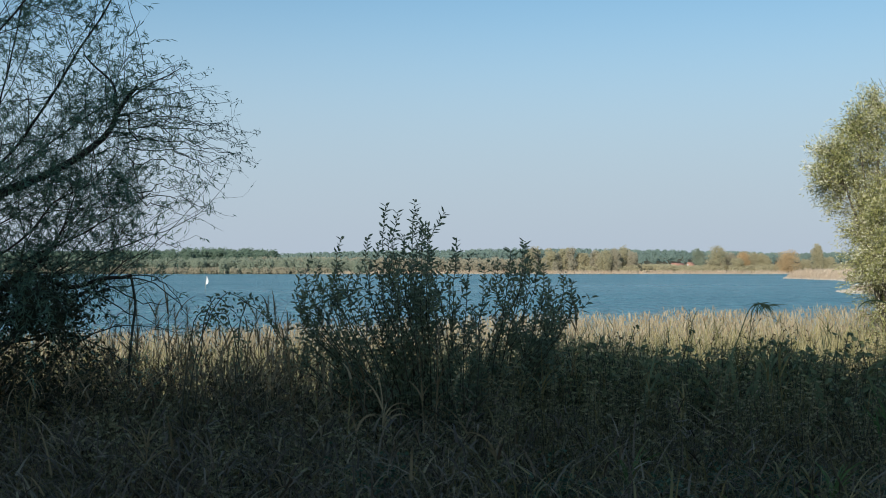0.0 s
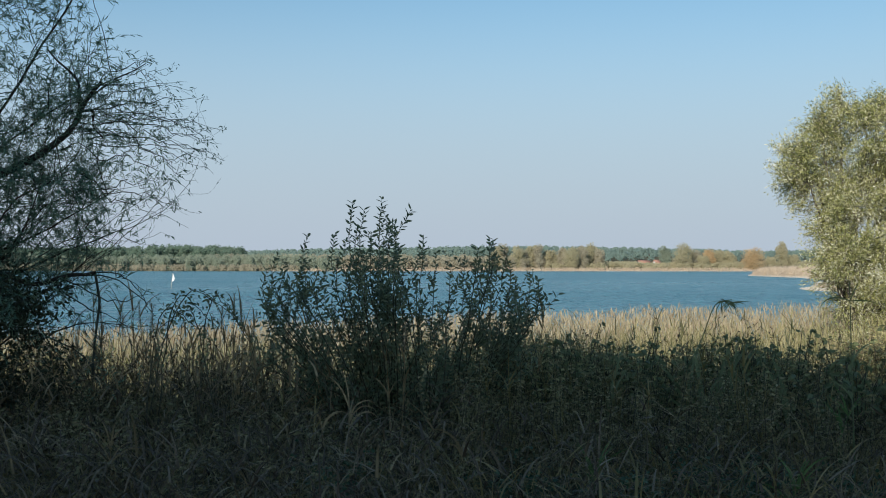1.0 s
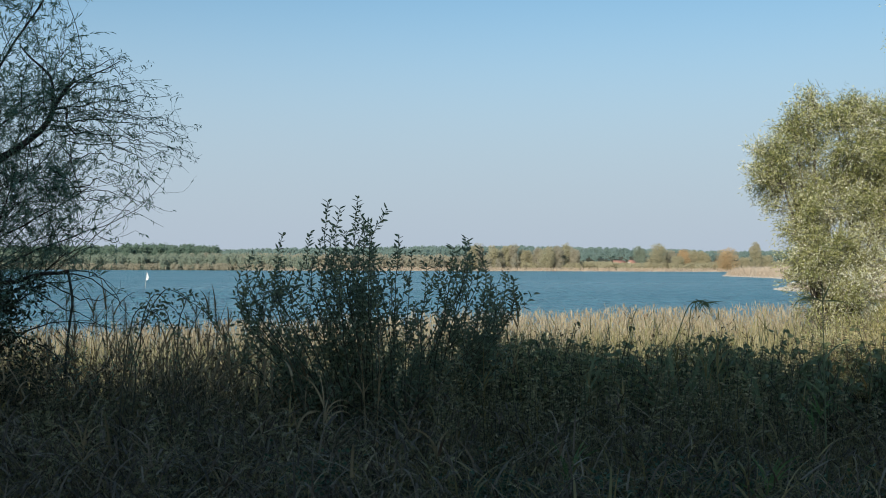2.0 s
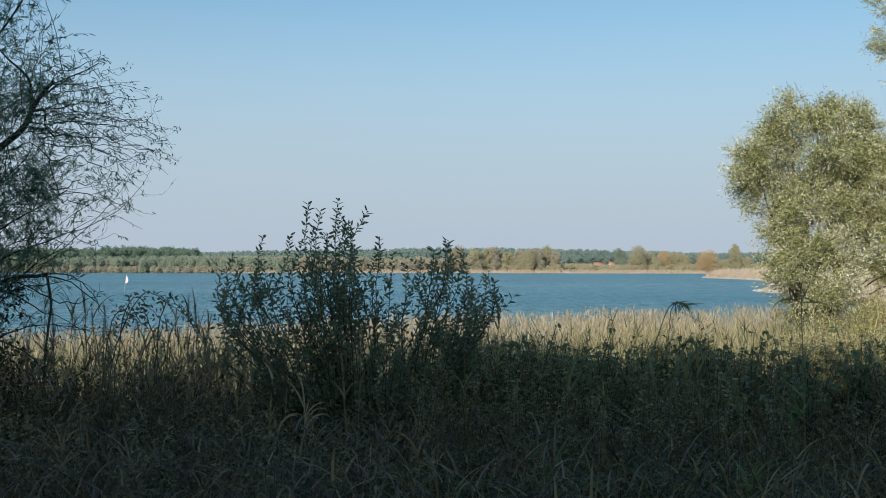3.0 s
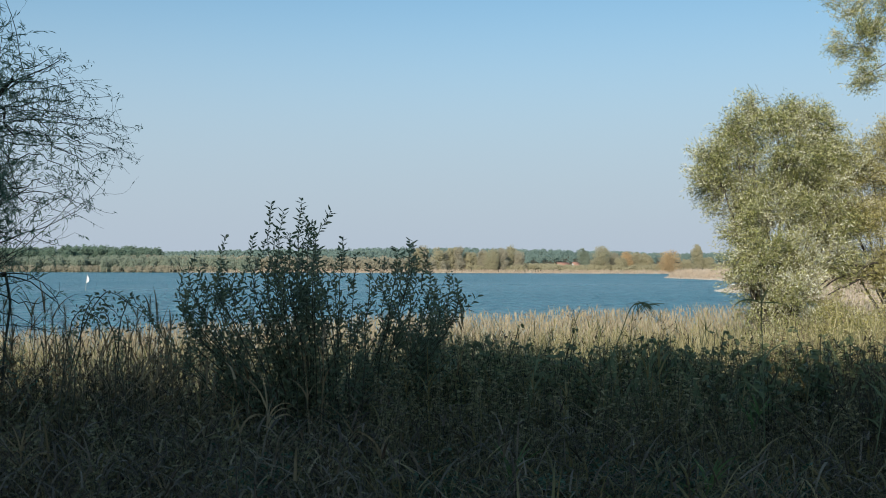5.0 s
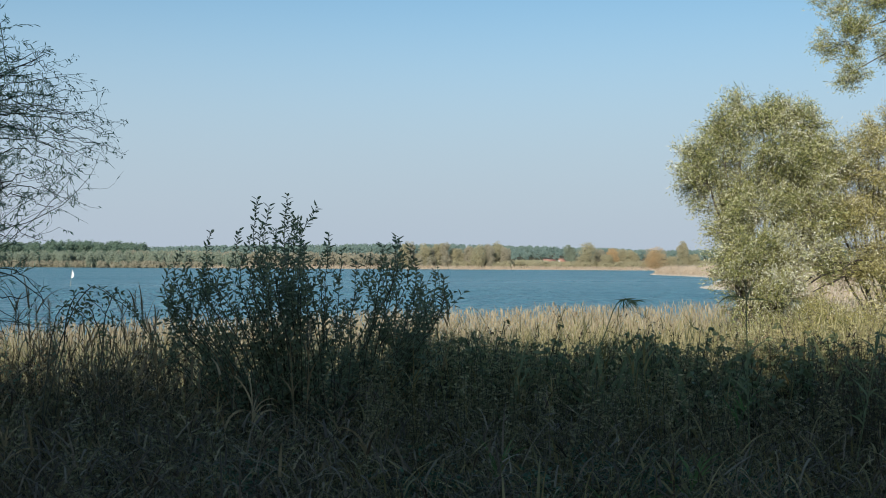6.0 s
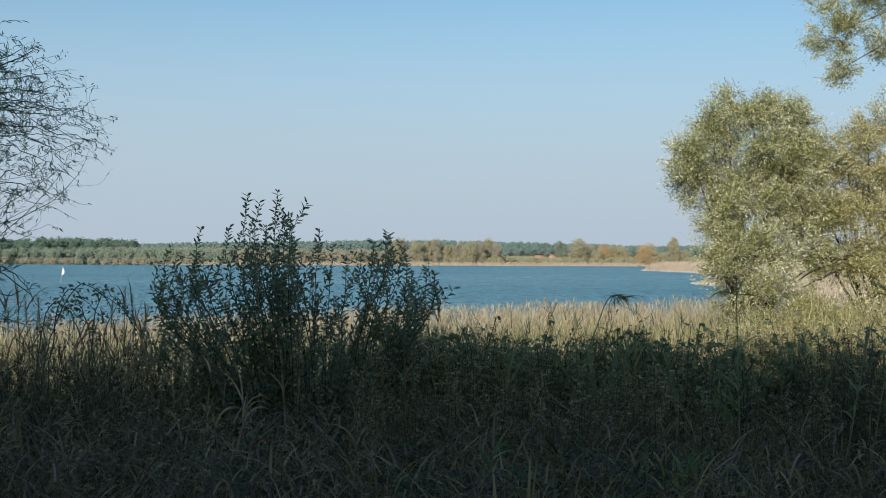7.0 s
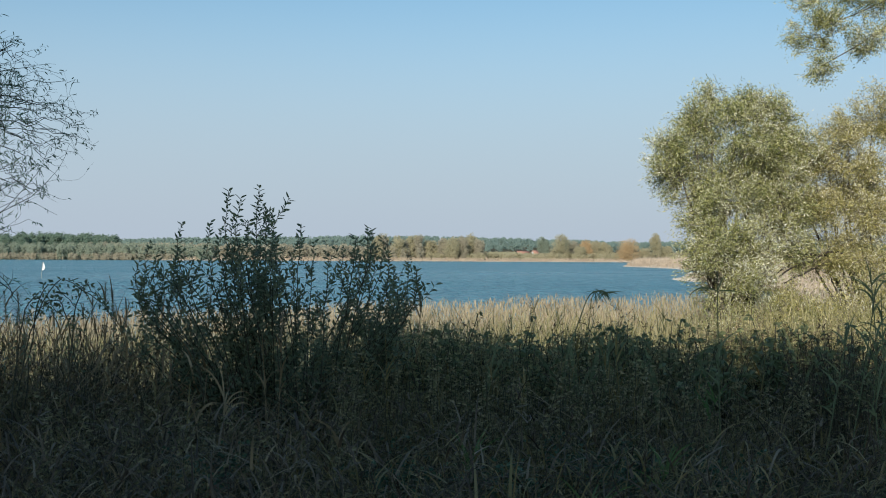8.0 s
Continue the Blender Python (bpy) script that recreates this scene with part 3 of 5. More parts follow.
def bed(n, x0, x1, y0, y1, d0, d1, r):
    """Places for reeds between two distances from the waterline."""
    x, y = r.uniform(x0, x1, n), r.uniform(y0, y1, n)
    sd = shore_distance(x, y)
    ok = (sd > d0) & (sd < d1) & (x > -0.43 * y - 2) & (x < 0.60 * y + 3)
    return x[ok], y[ok]


r1 = np.random.default_rng(31)
x, y = bed(31000, -18, 26, 19, 46, -3, 14, r1)
reed_field("reed_bed", "pale straw-coloured reeds with plumes at the water's edge", x, y, 1.45, ["reed", "reed", "plume"], 2, 0.013, 41, low=0.72)
x, y = bed(22000, -14, 22, 12.5, 34, 11, 27, r1)
reed_field("sedge_meadow", "yellow-green sedge and young reeds on the sunlit bank", x, y, 1.22, ["reed", "reed_green", "plume"], 4, 0.0095, 42, False)
x, y = bed(34000, 60, 190, 200, 420, 0, 40, r1)
xe, ye = bed(60000, 90, 130, 270, 400, -0.3, 3, r1)
x, y = np.concatenate([x, xe]), np.concatenate([y, ye])
reed_field("spit_reeds", "golden reeds on the spit", x, y, 2.9, ["reed_far", "reed_far", "reed_far"], 1, 0.085, 43, False, rise=2.5)
x, y = bed(26000, 50, 82, 138, 215, 0.2, 20, r1)
reed_field("point_reeds", "pale brown reeds on the low point", x, y, 2.3, ["reed_far", "reed_far", "reed_far"], 1, 0.06, 47, False, rise=7)
x, y = bed(6000, 26, 60, 60, 130, 0.6, 24, r1)
reed_field("bank_reeds", "pale brown reeds along the curving bank", x, y, 1.6, ["reed_far", "reed_far", "reed_far"], 2, 0.07, 44, False)
x, y = bed(110000, -75, 260, 590, 660, -3, 7, r1)
keep = waves(x, y * 0.05, 78, 5) > -1.05
x, y = x[keep], y[keep]
reed_field("far_reeds", "thin golden line of reeds on the far shore", x, y, 2.2, ["reed_far", "reed_far", "reed_far"], 1, 0.18, 45, False, rise=3.6)
# pale bare stems stand in the water before the far reeds, broken by narrow dark gaps
x, y = bed(60000, -75, 260, 590, 660, -4.2, -2.0, r1)
keep = waves(x, y * 0.05, 79, 5) > -1.0
reed_field("reed_stems", "pale reed stems in the water before the far reeds", x[keep], y[keep], 0.95, ["reed_foot", "reed_foot", "reed_foot"], 1, 0.16, 49, False)
x, y = bed(60000, 90, 130, 270, 400, -1.1, 0.1, r1)
reed_field("reed_stems", "pale reed stems along the spit", x, y, 0.55, ["reed_foot", "reed_foot", "reed_foot"], 1, 0.08, 50, False)
x, y = bed(60000, 50, 70, 138, 160, -1.5, 0.3, r1)
reed_field("reed_stems", "pale reed stems round the low point", x, y, 0.4, ["reed_foot", "reed_foot", "reed_foot"], 1, 0.05, 51, False)
x, y = bed(6000, -420, -110, 540, 640, -1, 5, r1)
keep = waves(x, y, 77, 60) > 0.6
reed_field("shore_reeds", "broken strip of pale reeds below the wood", x[keep], y[keep], 2.2, ["reed_far", "reed_far", "reed_far"], 1, 0.3, 46, False)


x, y = r1.uniform(8.6, 11.2, 900), r1.uniform(22.4, 23.6, 900)
reed_field("dry_scrub", "tan withered growth under the willow boughs", x, y, 1.25, ["plume", "straw", "plume"], 5, 0.014, 48, False)


# ---- marker in the lake ----
mk = empty("marker_pole", (-30.6, 147, WATER), "white pennant on a thin leaning pole in the lake", "marker")
mk.scale = (0.75, 1, 1)
part("pole", tubes([spline([(0, 0, -1.0), (0.12, 0, 0.6), (0.32, 0, 2.1)], 6)], [np.full(6, 0.035)], 0, 6), "pole", mk)
part("flag", [([(0.20, -0.02, 1.0), (0.55, 0.02, 1.15), (0.66, 0, 1.45), (0.40, -0.02, 2.05), (0.30, -0.02, 1.95), (0.2, 0.03, 1.0), (0.55, 0.07, 1.15), (0.66, 0.05, 1.45), (0.40, 0.03, 2.05), (0.30, 0.03, 1.95)],
               [(0, 1, 2, 3), (5, 8, 7, 6)], 0)], "white", mk)


# ---- willows on the bank ----
def willow(name, label, at, clumps, twigs, seed, leaf=(0.078, 0.0150), per=28, trunk_h=0.8, low_limbs=(), group="", mat="willow_pale", droop=(0, 0, -0.03), limb=0.06):
    """A bushy willow: several leaning limbs, a crown of leafy twigs in clumps (x, y from the foot, z above the bank, rx, ry, rz)."""
    r = np.random.default_rng(seed)
    z = float(height(np.array([at[0]]), np.array([at[1]]))[0])
    t = empty(name, (at[0], at[1], z), label, "tree", group)
    part("trunk", tubes([spline([(0, 0, -0.2), (0.05, 0.02, trunk_h * 0.5), (0.0, 0.05, trunk_h)], 6)], [np.linspace(limb * 3.2, limb * 2.2, 6)], 0, 9), "bark_pale", t, smooth=True)
    tw = []
    for pts in low_limbs:
        line = spline(pts, 12) - np.array([0, 0, z])
        line[2:] += np.cumsum(r.normal(size=(10, 3)) * 0.02, 0)
        part("limb", tubes([line], [np.linspace(0.034, 0.012, 12)], 0, 6), "bark", t, smooth=True)
    for cx, cy, cz, rx, ry, rz in clumps:
        cz = cz - z
        c = np.array([cx, cy, cz])
        mid = np.array([cx * 0.5, cy * 0.5, trunk_h + (cz - trunk_h) * 0.38])
        line = spline([(0, 0, trunk_h * 0.8), mid + r.normal(size=3) * 0.12, c], 9)
        line = line + r.normal(size=line.shape) * 0.03 * np.linspace(0, 1, 9)[:, None]
        part("limb", tubes([line], [np.linspace(limb, 0.010, 9)], 0, 6), "bark_pale", t, smooth=True)
        n = int(twigs * rx * rz)
        tufts = unit(r.normal(size=(int(25 * rx * rz) + 6, 3)))
        tufts = tufts * r.uniform(0.55, 1.02, (len(tufts), 1))
        d = tufts[r.integers(0, len(tufts), n)] + np.clip(r.normal(size=(n, 3)), -2, 2) * 0.125
        end = c + d * np.array([rx, ry, rz])
        d = unit(d)
        ln = r.uniform(0.35, 0.75, n)
        dirs = unit(unit(d + np.array([0, 0, 0.55])) + r.normal(size=(n, 3)) * 0.3)
        w = wander(end - dirs * ln[:, None] * 0.8, dirs, ln, 3, 0.2, droop, r)
        tw.append(w)
    tw = np.concatenate(tw)
    part("twig_growth", tubes(tw, np.tile(np.linspace(0.0038, 0.0012, 3), (len(tw), 1)), 0, 3), "bark_pale", t, kind="stuff")
    p, d = along(tw, per, 0.1, 1.0, r)
    p = p + np.clip(r.normal(size=p.shape) * 0.05, -0.08, 0.08)
    a = unit(d * 0.8 + r.normal(size=p.shape) * 0.6 + np.array([0, 0, -0.15]))
    n = len(p)
    part("crown", [small_leaves(p, a, leaf[0] * r.uniform(0.6, 1.25, n), leaf[1] * r.uniform(0.7, 1.3, n), 0, 0.2, 0.12, r)], mat, t)
    return t


willow("willow", "bushy pale-leaved willow in sunlight at the reed edge", (8.9, 22.0),
       [(0.0, 0, 4.18, 1.20, 1.2, 0.92), (-1.05, 0.1, 3.6, 0.80, 0.9, 0.70), (1.2, 0.2, 3.85, 0.65, 0.8, 0.6), (0.85, 0.2, 3.5, 0.70, 0.9, 0.7), (0.8, -0.1, 2.75, 0.8, 0.9, 0.55), (-0.35, -0.1, 2.9, 1.0, 1.0, 0.6), (-0.55, -0.3, 2.0, 0.85, 1.0, 0.75),
        (0.5, -0.2, 2.0, 1.1, 1.0, 0.85), (-0.2, 0, 1.1, 0.75, 0.9, 0.6), (-1.35, 0, 3.9, 0.5, 0.6, 0.45), (0.2, 0.2, 4.75, 0.55, 0.6, 0.35), (-0.95, 0, 4.4, 0.5, 0.6, 0.42), (-0.85, -0.1, 2.55, 0.5, 0.6, 0.6), (-0.8, -0.2, 1.7, 0.45, 0.6, 0.5), (-0.55, 0, 4.85, 0.45, 0.6, 0.3), (-0.3, -0.6, 0.35, 0.5, 0.6, 0.5),
        (0.5, 0.1, 4.78, 0.5, 0.6, 0.38), (0.95, 0.1, 4.5, 0.5, 0.6, 0.5), (0.25, 0.1, 3.3, 0.9, 0.7, 0.55), (-0.75, 0, 3.1, 0.6, 0.7, 0.45), (-0.65, -0.7, 2.1, 0.55, 0.5, 0.5), (0.1, -0.7, 1.3, 0.6, 0.5, 0.5), (0.25, -0.6, 0.55, 0.5, 0.4, 0.42)],
       440, 51, group="sunlit willows")
willow("willow", "wide silvery willow with low spreading boughs", (12.0, 22.5),
       [(-0.6, 0, 3.4, 1.0, 1.1, 0.8), (-0.8, -0.2, 2.4, 1.2, 1.0, 0.9), (0.6, 0, 3.3, 1.2, 1.2, 1.2), (-1.3, -0.4, 1.75, 1.0, 0.9, 0.5), (-1.75, 0, 3.0, 0.85, 0.9, 1.0), (-1.75, 0.1, 3.9, 0.55, 0.7, 0.5), (-1.3, -0.6, 0.6, 0.45, 0.5, 0.3), (-2.5, -1.2, 0.35, 0.6, 0.5, 0.28), (-2.15, -0.5, 0.95, 0.5, 0.5, 0.3), (0.2, -0.6, 1.3, 1.2, 1.0, 0.6), (0.9, 0, 4.7, 1.0, 1.0, 0.8),
        (-0.95, 0, 4.0, 0.6, 0.7, 0.45), (0.05, 0, 4.55, 0.6, 0.7, 0.45), (1.6, 0, 5.2, 0.9, 0.9, 0.7), (2.0, 0, 3.5, 1.3, 1.2, 1.6), (0.6, -0.4, 0.5, 1.3, 1.0, 0.5), (-0.6, -0.9, 0.25, 0.7, 0.7, 0.4), (0.1, -1.2, 0.3, 1.0, 0.8, 0.5), (-0.5, 0, 4.45, 0.5, 0.6, 0.45), (-1.3, 0, 3.6, 0.6, 0.7, 0.5), (-0.5, -0.9, 2.7, 0.7, 0.5, 0.6),
        (-2.2, -1.3, 0.70, 0.6, 0.5, 0.32), (-1.2, -1.4, 0.50, 0.7, 0.5, 0.38), (-0.3, -1.5, 0.95, 0.7, 0.5, 0.42), (-2.9, -1.2, 0.25, 0.5, 0.4, 0.32), (0.6, -1.5, 0.7, 0.7, 0.5, 0.5), (-0.7, -1.2, 1.55, 0.6, 0.5, 0.35)],
       410, 52, low_limbs=[[(0, 0, 0.7), (-0.9, -0.6, 1.75), (-1.8, -0.8, 1.5), (-2.6, -0.9, 1.05)], [(0, 0, 0.7), (-1.0, -0.6, 1.5), (-1.8, -0.8, 1.3), (-2.3, -0.9, 1.05)],
                           [(-1.2, -0.6, 1.7), (-1.7, -0.7, 1.7), (-2.1, -0.7, 1.5), (-2.4, -0.7, 1.3)]], mat="willow_gold", limb=0.038, group="sunlit willows")
willow("willow", "tall willow whose hanging boughs reach over the bank", (18.8, 25.5),
       [(-6.5, 0, 7.05, 0.76, 0.8, 0.70), (-6.4, 0, 6.2, 0.38, 0.4, 0.46), (-6.15, 0.1, 8.1, 1.1, 0.9, 0.8), (-5.2, 0, 6.9, 0.7, 0.8, 0.5), (-4.7, 0.1, 7.85, 1.1, 1.0, 0.65), (-3.6, 0, 8.3, 1.5, 1.3, 1.1), (-1.7, 0, 9.0, 1.8, 1.5, 1.5), (0.6, 0, 9.4, 2.0, 1.6, 1.7)],
       330, 53, trunk_h=9.2, group="sunlit willows", leaf=(0.085, 0.0170))
willow("willow", "low golden willow scrub in sunlight before the taller willows", (8.9, 18.6),
       [(-1.1, 0, 0.15, 0.6, 0.5, 0.40), (-0.4, -0.2, 0.30, 0.6, 0.5, 0.45), (0.3, 0, 0.45, 0.6, 0.5, 0.5), (0.0, 0.4, 0.85, 0.5, 0.4, 0.35), (0.9, 0, 0.5, 0.6, 0.5, 0.6), (1.5, 0.2, 0.8, 0.6, 0.5, 0.6), (0.7, 0.3, 1.1, 0.4, 0.4, 0.3)],
       230, 54, trunk_h=0.25, group="sunlit willows", mat="willow_gold", limb=0.018)

# ---- the shaded willow ----
LT = (-4.7, 9.6)


def shaded_willow():
    r = np.random.default_rng(61)
    t = empty("leaning_willow", (0, 0, 0), "dark thin-leaved willow leaning over the bank in shade", "tree")
    D = LT[1]
    trunk = spline([(-4.9, D, -0.1), (-4.75, D, 0.7), (-4.5, D, 1.5), (-4.55, D, 2.6), (-4.3, D + 0.1, 4.2), (-4.2, D, 5.6)], 16)
    part("trunk", tubes([trunk], [np.linspace(0.16, 0.04, 16)], 0, 9), "bark", t, smooth=True)
    limbs = [  # points and thickness
        ([(-4.5, D, 1.8), (-4.0, D - 0.1, 2.10), (-3.68, D - 0.1, 2.26), (-3.40, D - 0.1, 2.37), (-3.07, D - 0.1, 2.54), (-2.81, D - 0.1, 2.73), (-2.69, D - 0.1, 2.94), (-2.53, D - 0.1, 3.15)], 0.052, 0.014),
        ([(-4.5, D, 1.9), (-3.72, D, 2.55), (-3.40, D, 2.97), (-3.07, D, 3.53), (-2.83, D, 3.9), (-2.6, D, 4.4)], 0.014, 0.006),
        ([(-4.5, D, 1.5), (-4.0, D + 0.2, 2.3), (-3.75, D + 0.2, 3.2), (-3.5, D + 0.2, 4.3)], 0.012, 0.005),
        ([(-4.6, D, 1.0), (-4.0, D, 1.32), (-3.5, D, 1.60), (-3.1, D, 1.51), (-2.85, D, 1.56), (-2.6, D, 1.60)], 0.030, 0.014),
        ([(-4.4, D, 1.3), (-3.6, D + 0.1, 1.7), (-3.0, D + 0.1, 2.0), (-2.5, D + 0.1, 2.3)], 0.014, 0.004),
        ([(-4.3, D, 1.1), (-3.55, D, 1.55), (-3.2, D, 1.95), (-3.05, D, 2.4)], 0.014, 0.005),
        ([(-4.3, D, 2.6), (-3.9, D - 0.4, 3.2), (-3.4, D - 0.5, 3.7), (-2.9, D - 0.5, 4.3)], 0.012, 0.005),
        ([(-4.4, D, 1.7), (-3.8, D + 0.5, 2.5), (-3.0, D + 0.6, 3.1), (-2.3, D + 0.5, 3.4)], 0.012, 0.004),
        ([(-4.6, D, 1.3), (-4.2, D + 0.2, 1.9), (-3.8, D + 0.2, 2.0), (-3.3, D + 0.1, 2.3)], 0.014, 0.004),
        ([(-4.6, D, 1.1), (-4.1, D - 0.3, 1.6), (-3.7, D - 0.3, 2.1), (-3.6, D - 0.3, 2.7)], 0.014, 0.004),
        ([(-4.4, D, 1.2), (-3.6, D, 1.45), (-3.0, D, 1.75), (-2.5, D, 1.98)], 0.014, 0.004),
        ([(-4.4, D + 0.2, 1.0), (-3.5, D + 0.2, 1.3), (-2.95, D + 0.1, 1.5), (-2.6, D, 1.75)], 0.014, 0.004),
        ([(-4.2, D - 0.2, 1.4), (-3.5, D - 0.2, 1.85), (-3.2, D - 0.2, 2.2), (-2.8, D - 0.2, 2.4)], 0.012, 0.004)]
    lines = []
    for pts, a, b in limbs:
        line = spline(pts, 18)
        line = line + np.cumsum(r.normal(size=line.shape) * 0.006, 0)
        lines.append(line)
        part("limb", tubes([line], [np.linspace(a, b, 18)], 0, 7), "bark", t, smooth=True)
    for pts in ([(-2.72, D - 0.1, 2.93), (-2.74, D - 0.1, 3.17), (-2.91, D - 0.1, 3.34), (-3.02, D, 3.45)], [(-2.70, D - 0.1, 2.92), (-2.61, D - 0.1, 2.92), (-2.61, D - 0.1, 2.80), (-2.53, D - 0.1, 2.70)]):
        part("limb", tubes([spline(pts, 12)], [np.linspace(0.014, 0.006, 12)], 0, 6), "bark", t, smooth=True)
    # thin boughs that fan out over the bank, bare towards their drooping ends
    fan = []
    for z0, z1, x1 in ((2.95, 3.04, -1.68), (2.92, 2.80, -1.66), (2.90, 2.76, -1.53), (2.84, 2.55, -1.50), (2.75, 2.52, -1.62), (2.70, 2.34, -1.74), (2.62, 2.22, -1.78), (2.40, 2.08, -1.74), (2.20, 1.96, -1.84),
                       (3.05, 3.30, -2.02), (3.10, 3.18, -1.86), (2.00, 1.90, -2.05), (2.85, 2.92, -1.78), (2.60, 2.42, -1.66), (2.30, 2.12, -1.92), (2.95, 3.12, -1.76), (2.88, 2.68, -1.60), (2.80, 2.46, -1.70)):
        x0 = r.uniform(-2.95, -2.62)
        y0, y1 = D + r.normal(0, 0.08), D + r.normal(0, 0.18)
        line = crooked((x0, y0, z0), (x1, y1, z1), 18, 0.12, 0.05, r)
        fan.append(line)
        part("bough", tubes([line], [np.linspace(0.0055, 0.0010, 18)], 0, 4), "twig", t)
        for k in r.integers(4, 14, 3):
            tip = line[k] + np.array([r.uniform(0.12, 0.42), r.normal(0, 0.12), r.normal(-0.02, 0.14)])
            tip[0] = min(tip[0], x1 + 0.03)
            fork = crooked(line[k], tip, 18, 0.05, 0.02, r)
            fan.append(fork)
            part("bough", tubes([fork], [np.linspace(0.0026, 0.0008, 18)], 0, 3), "twig", t)
    lines, fan = np.stack(lines), np.stack(fan)

    def reach(p, heights, edges):
        return np.interp(p[..., 2], heights, edges) - p[..., 0]

    def leafy_edge(p):
        """Metres inside the edge of the thick crown."""
        return reach(p, [1.3, 1.77, 2.0, 2.24, 2.48, 2.8, 3.1, 3.4, 3.7, 4.4], [-2.7, -2.42, -2.30, -2.18, -2.12, -2.16, -2.26, -2.36, -2.40, -2.30])

    def outer_edge(p):
        """Metres inside the furthest reach of its bare twigs."""
        return reach(p, [1.3, 1.77, 1.95, 2.10, 2.5, 2.8, 3.05, 3.36, 3.6, 4.4], [-2.5, -2.20, -1.95, -1.74, -1.52, -1.54, -1.70, -2.05, -2.30, -2.20])

    # long straight shoots rise from the limbs towards the light
    s, d = along(lines, 13, 0.10, 0.97, r)
    n = len(s)
    out = unit(np.stack([r.normal(0.35, 0.60, n), r.normal(0, 0.5, n), r.normal(0.55, 0.55, n)], 1) + d * 0.3)
    shoots = wander(s, out, r.uniform(0.5, 1.5, n), 12, 0.15, (0.02, 0, 0.0), r)
    shoots = shoots[(outer_edge(shoots) > 0.1).all(1)]
    for shoot in shoots:
        part("bough", tubes([shoot], [np.linspace(0.0042, 0.0011, 12)], 0, 4), "twig", t)
    (s, d), (s2, d2) = along(shoots, 13, 0.12, 1.0, r), along(fan, 5, 0.10, 0.95, r)
    s, d = np.concatenate([s, s2]), np.concatenate([d, d2])
    n = len(s)
    tw = wander(s, unit(d * 0.6 + r.normal(size=(n, 3)) * np.array([0.75, 0.7, 0.65])), r.uniform(0.16, 0.50, n), 8, 0.30, (0.03, 0, -0.07), r)
    tw = tw[(outer_edge(tw) > 0).all(1)]
    keep = np.clip(0.40 + leafy_edge(tw).min(1) * 1.2, 0.22, 1.0)
    tw = tw[r.random(len(tw)) < keep]
    part("twig_growth", tubes(tw, np.tile(np.linspace(0.0015, 0.0006, 8), (len(tw), 1)), 0, 3), "twig", t, kind="stuff")
    p, d = along(tw, 16, 0.1, 1.0, r)
    patch = waves(p[:, 0] * 1.3, p[:, 2], 62, 0.9)
    ok = r.random(len(p)) < np.clip(0.62 + leafy_edge(p) * 3.0, 0.05, 1.0) * np.clip(0.88 + 0.2 * patch, 0.5, 1)
    p, d = p[ok], d[ok]
    n = len(p)
    part("crown", [leaves(p, unit(d + r.normal(size=(n, 3)) * 0.6), 0.062 * r.uniform(0.55, 1.3, n), 0.0068 * r.uniform(0.7, 1.25, n), 0, 0.15, 0.22, r)], "willow_dark", t)
    # small curled leaves left at the ends of the bare boughs
    p, d = along(fan, 6, 0.72, 1.0, r)
    p = p + r.normal(size=p.shape) * 0.012
    n = len(p)
    part("foliage", [leaves(p, unit(d + np.array([0, 0, -0.8]) + r.normal(size=(n, 3)) * 0.5), 0.034 * r.uniform(0.6, 1.2, n), 0.009, 0, 0.25, 0.3, r)], "willow_dark", t)
    # bare twigs that arch down over the water, and a dead stick
    bare = [[(-2.75, D, 1.57), (-2.45, D, 1.58), (-2.25, D, 1.42), (-2.12, D, 1.18)], [(-2.7, D, 1.58), (-2.4, D - 0.1, 1.52), (-2.2, D - 0.1, 1.33), (-2.17, D - 0.1, 1.22)],
            [(-2.9, D, 1.56), (-2.6, D, 1.40), (-2.35, D, 1.36), (-2.15, D, 1.40)], [(-2.62, D, 1.60), (-2.58, D, 1.35), (-2.62, D, 1.06), (-2.64, D, 0.7)], [(-3.0, D, 1.55), (-2.7, D, 1.3), (-2.5, D, 1.25), (-2.3, D, 1.1)]]
    bare += [[(-3.9, D, 0.7), (-3.5, D + 0.1, 1.15), (-3.0, D + 0.1, 1.35), (-2.55, D + 0.1, 1.75)], [(-3.9, D, 0.6), (-3.4, D, 1.0), (-2.95, D, 1.45), (-2.75, D, 1.95)], [(-3.8, D, 0.9), (-3.3, D - 0.1, 1.3), (-2.8, D - 0.1, 1.45), (-2.35, D - 0.1, 1.55)],
             [(-3.9, D, 0.8), (-3.4, D + 0.2, 1.4), (-3.2, D + 0.2, 1.8), (-2.85, D + 0.2, 2.2)], [(-3.8, D, 0.5), (-3.2, D, 0.95), (-2.8, D, 1.15), (-2.4, D, 1.15)], [(-3.7, D, 1.0), (-3.2, D, 1.1), (-2.75, D, 0.95), (-2.5, D, 0.72)],
             [(-3.9, D, 0.9), (-3.6, D, 1.5), (-3.5, D, 1.9), (-3.2, D, 2.3)], [(-3.9, D, 0.9), (-3.5, D - 0.2, 1.3), (-3.1, D - 0.2, 1.65), (-2.6, D - 0.2, 1.95)]]
    grown = []
    for i, pts in enumerate(bare):
        line = spline(pts, 14)
        line[1:] += np.cumsum(r.normal(size=(13, 3)) * (0.011 if i != 3 else 0.003), 0)
        part("bare_twig", tubes([line], [np.linspace(0.012 if i == 3 or i > 4 else 0.007, 0.002 if i != 3 else 0.010, 14)], 0, 5), "twig", t)
        if i > 4:
            grown.append(line)
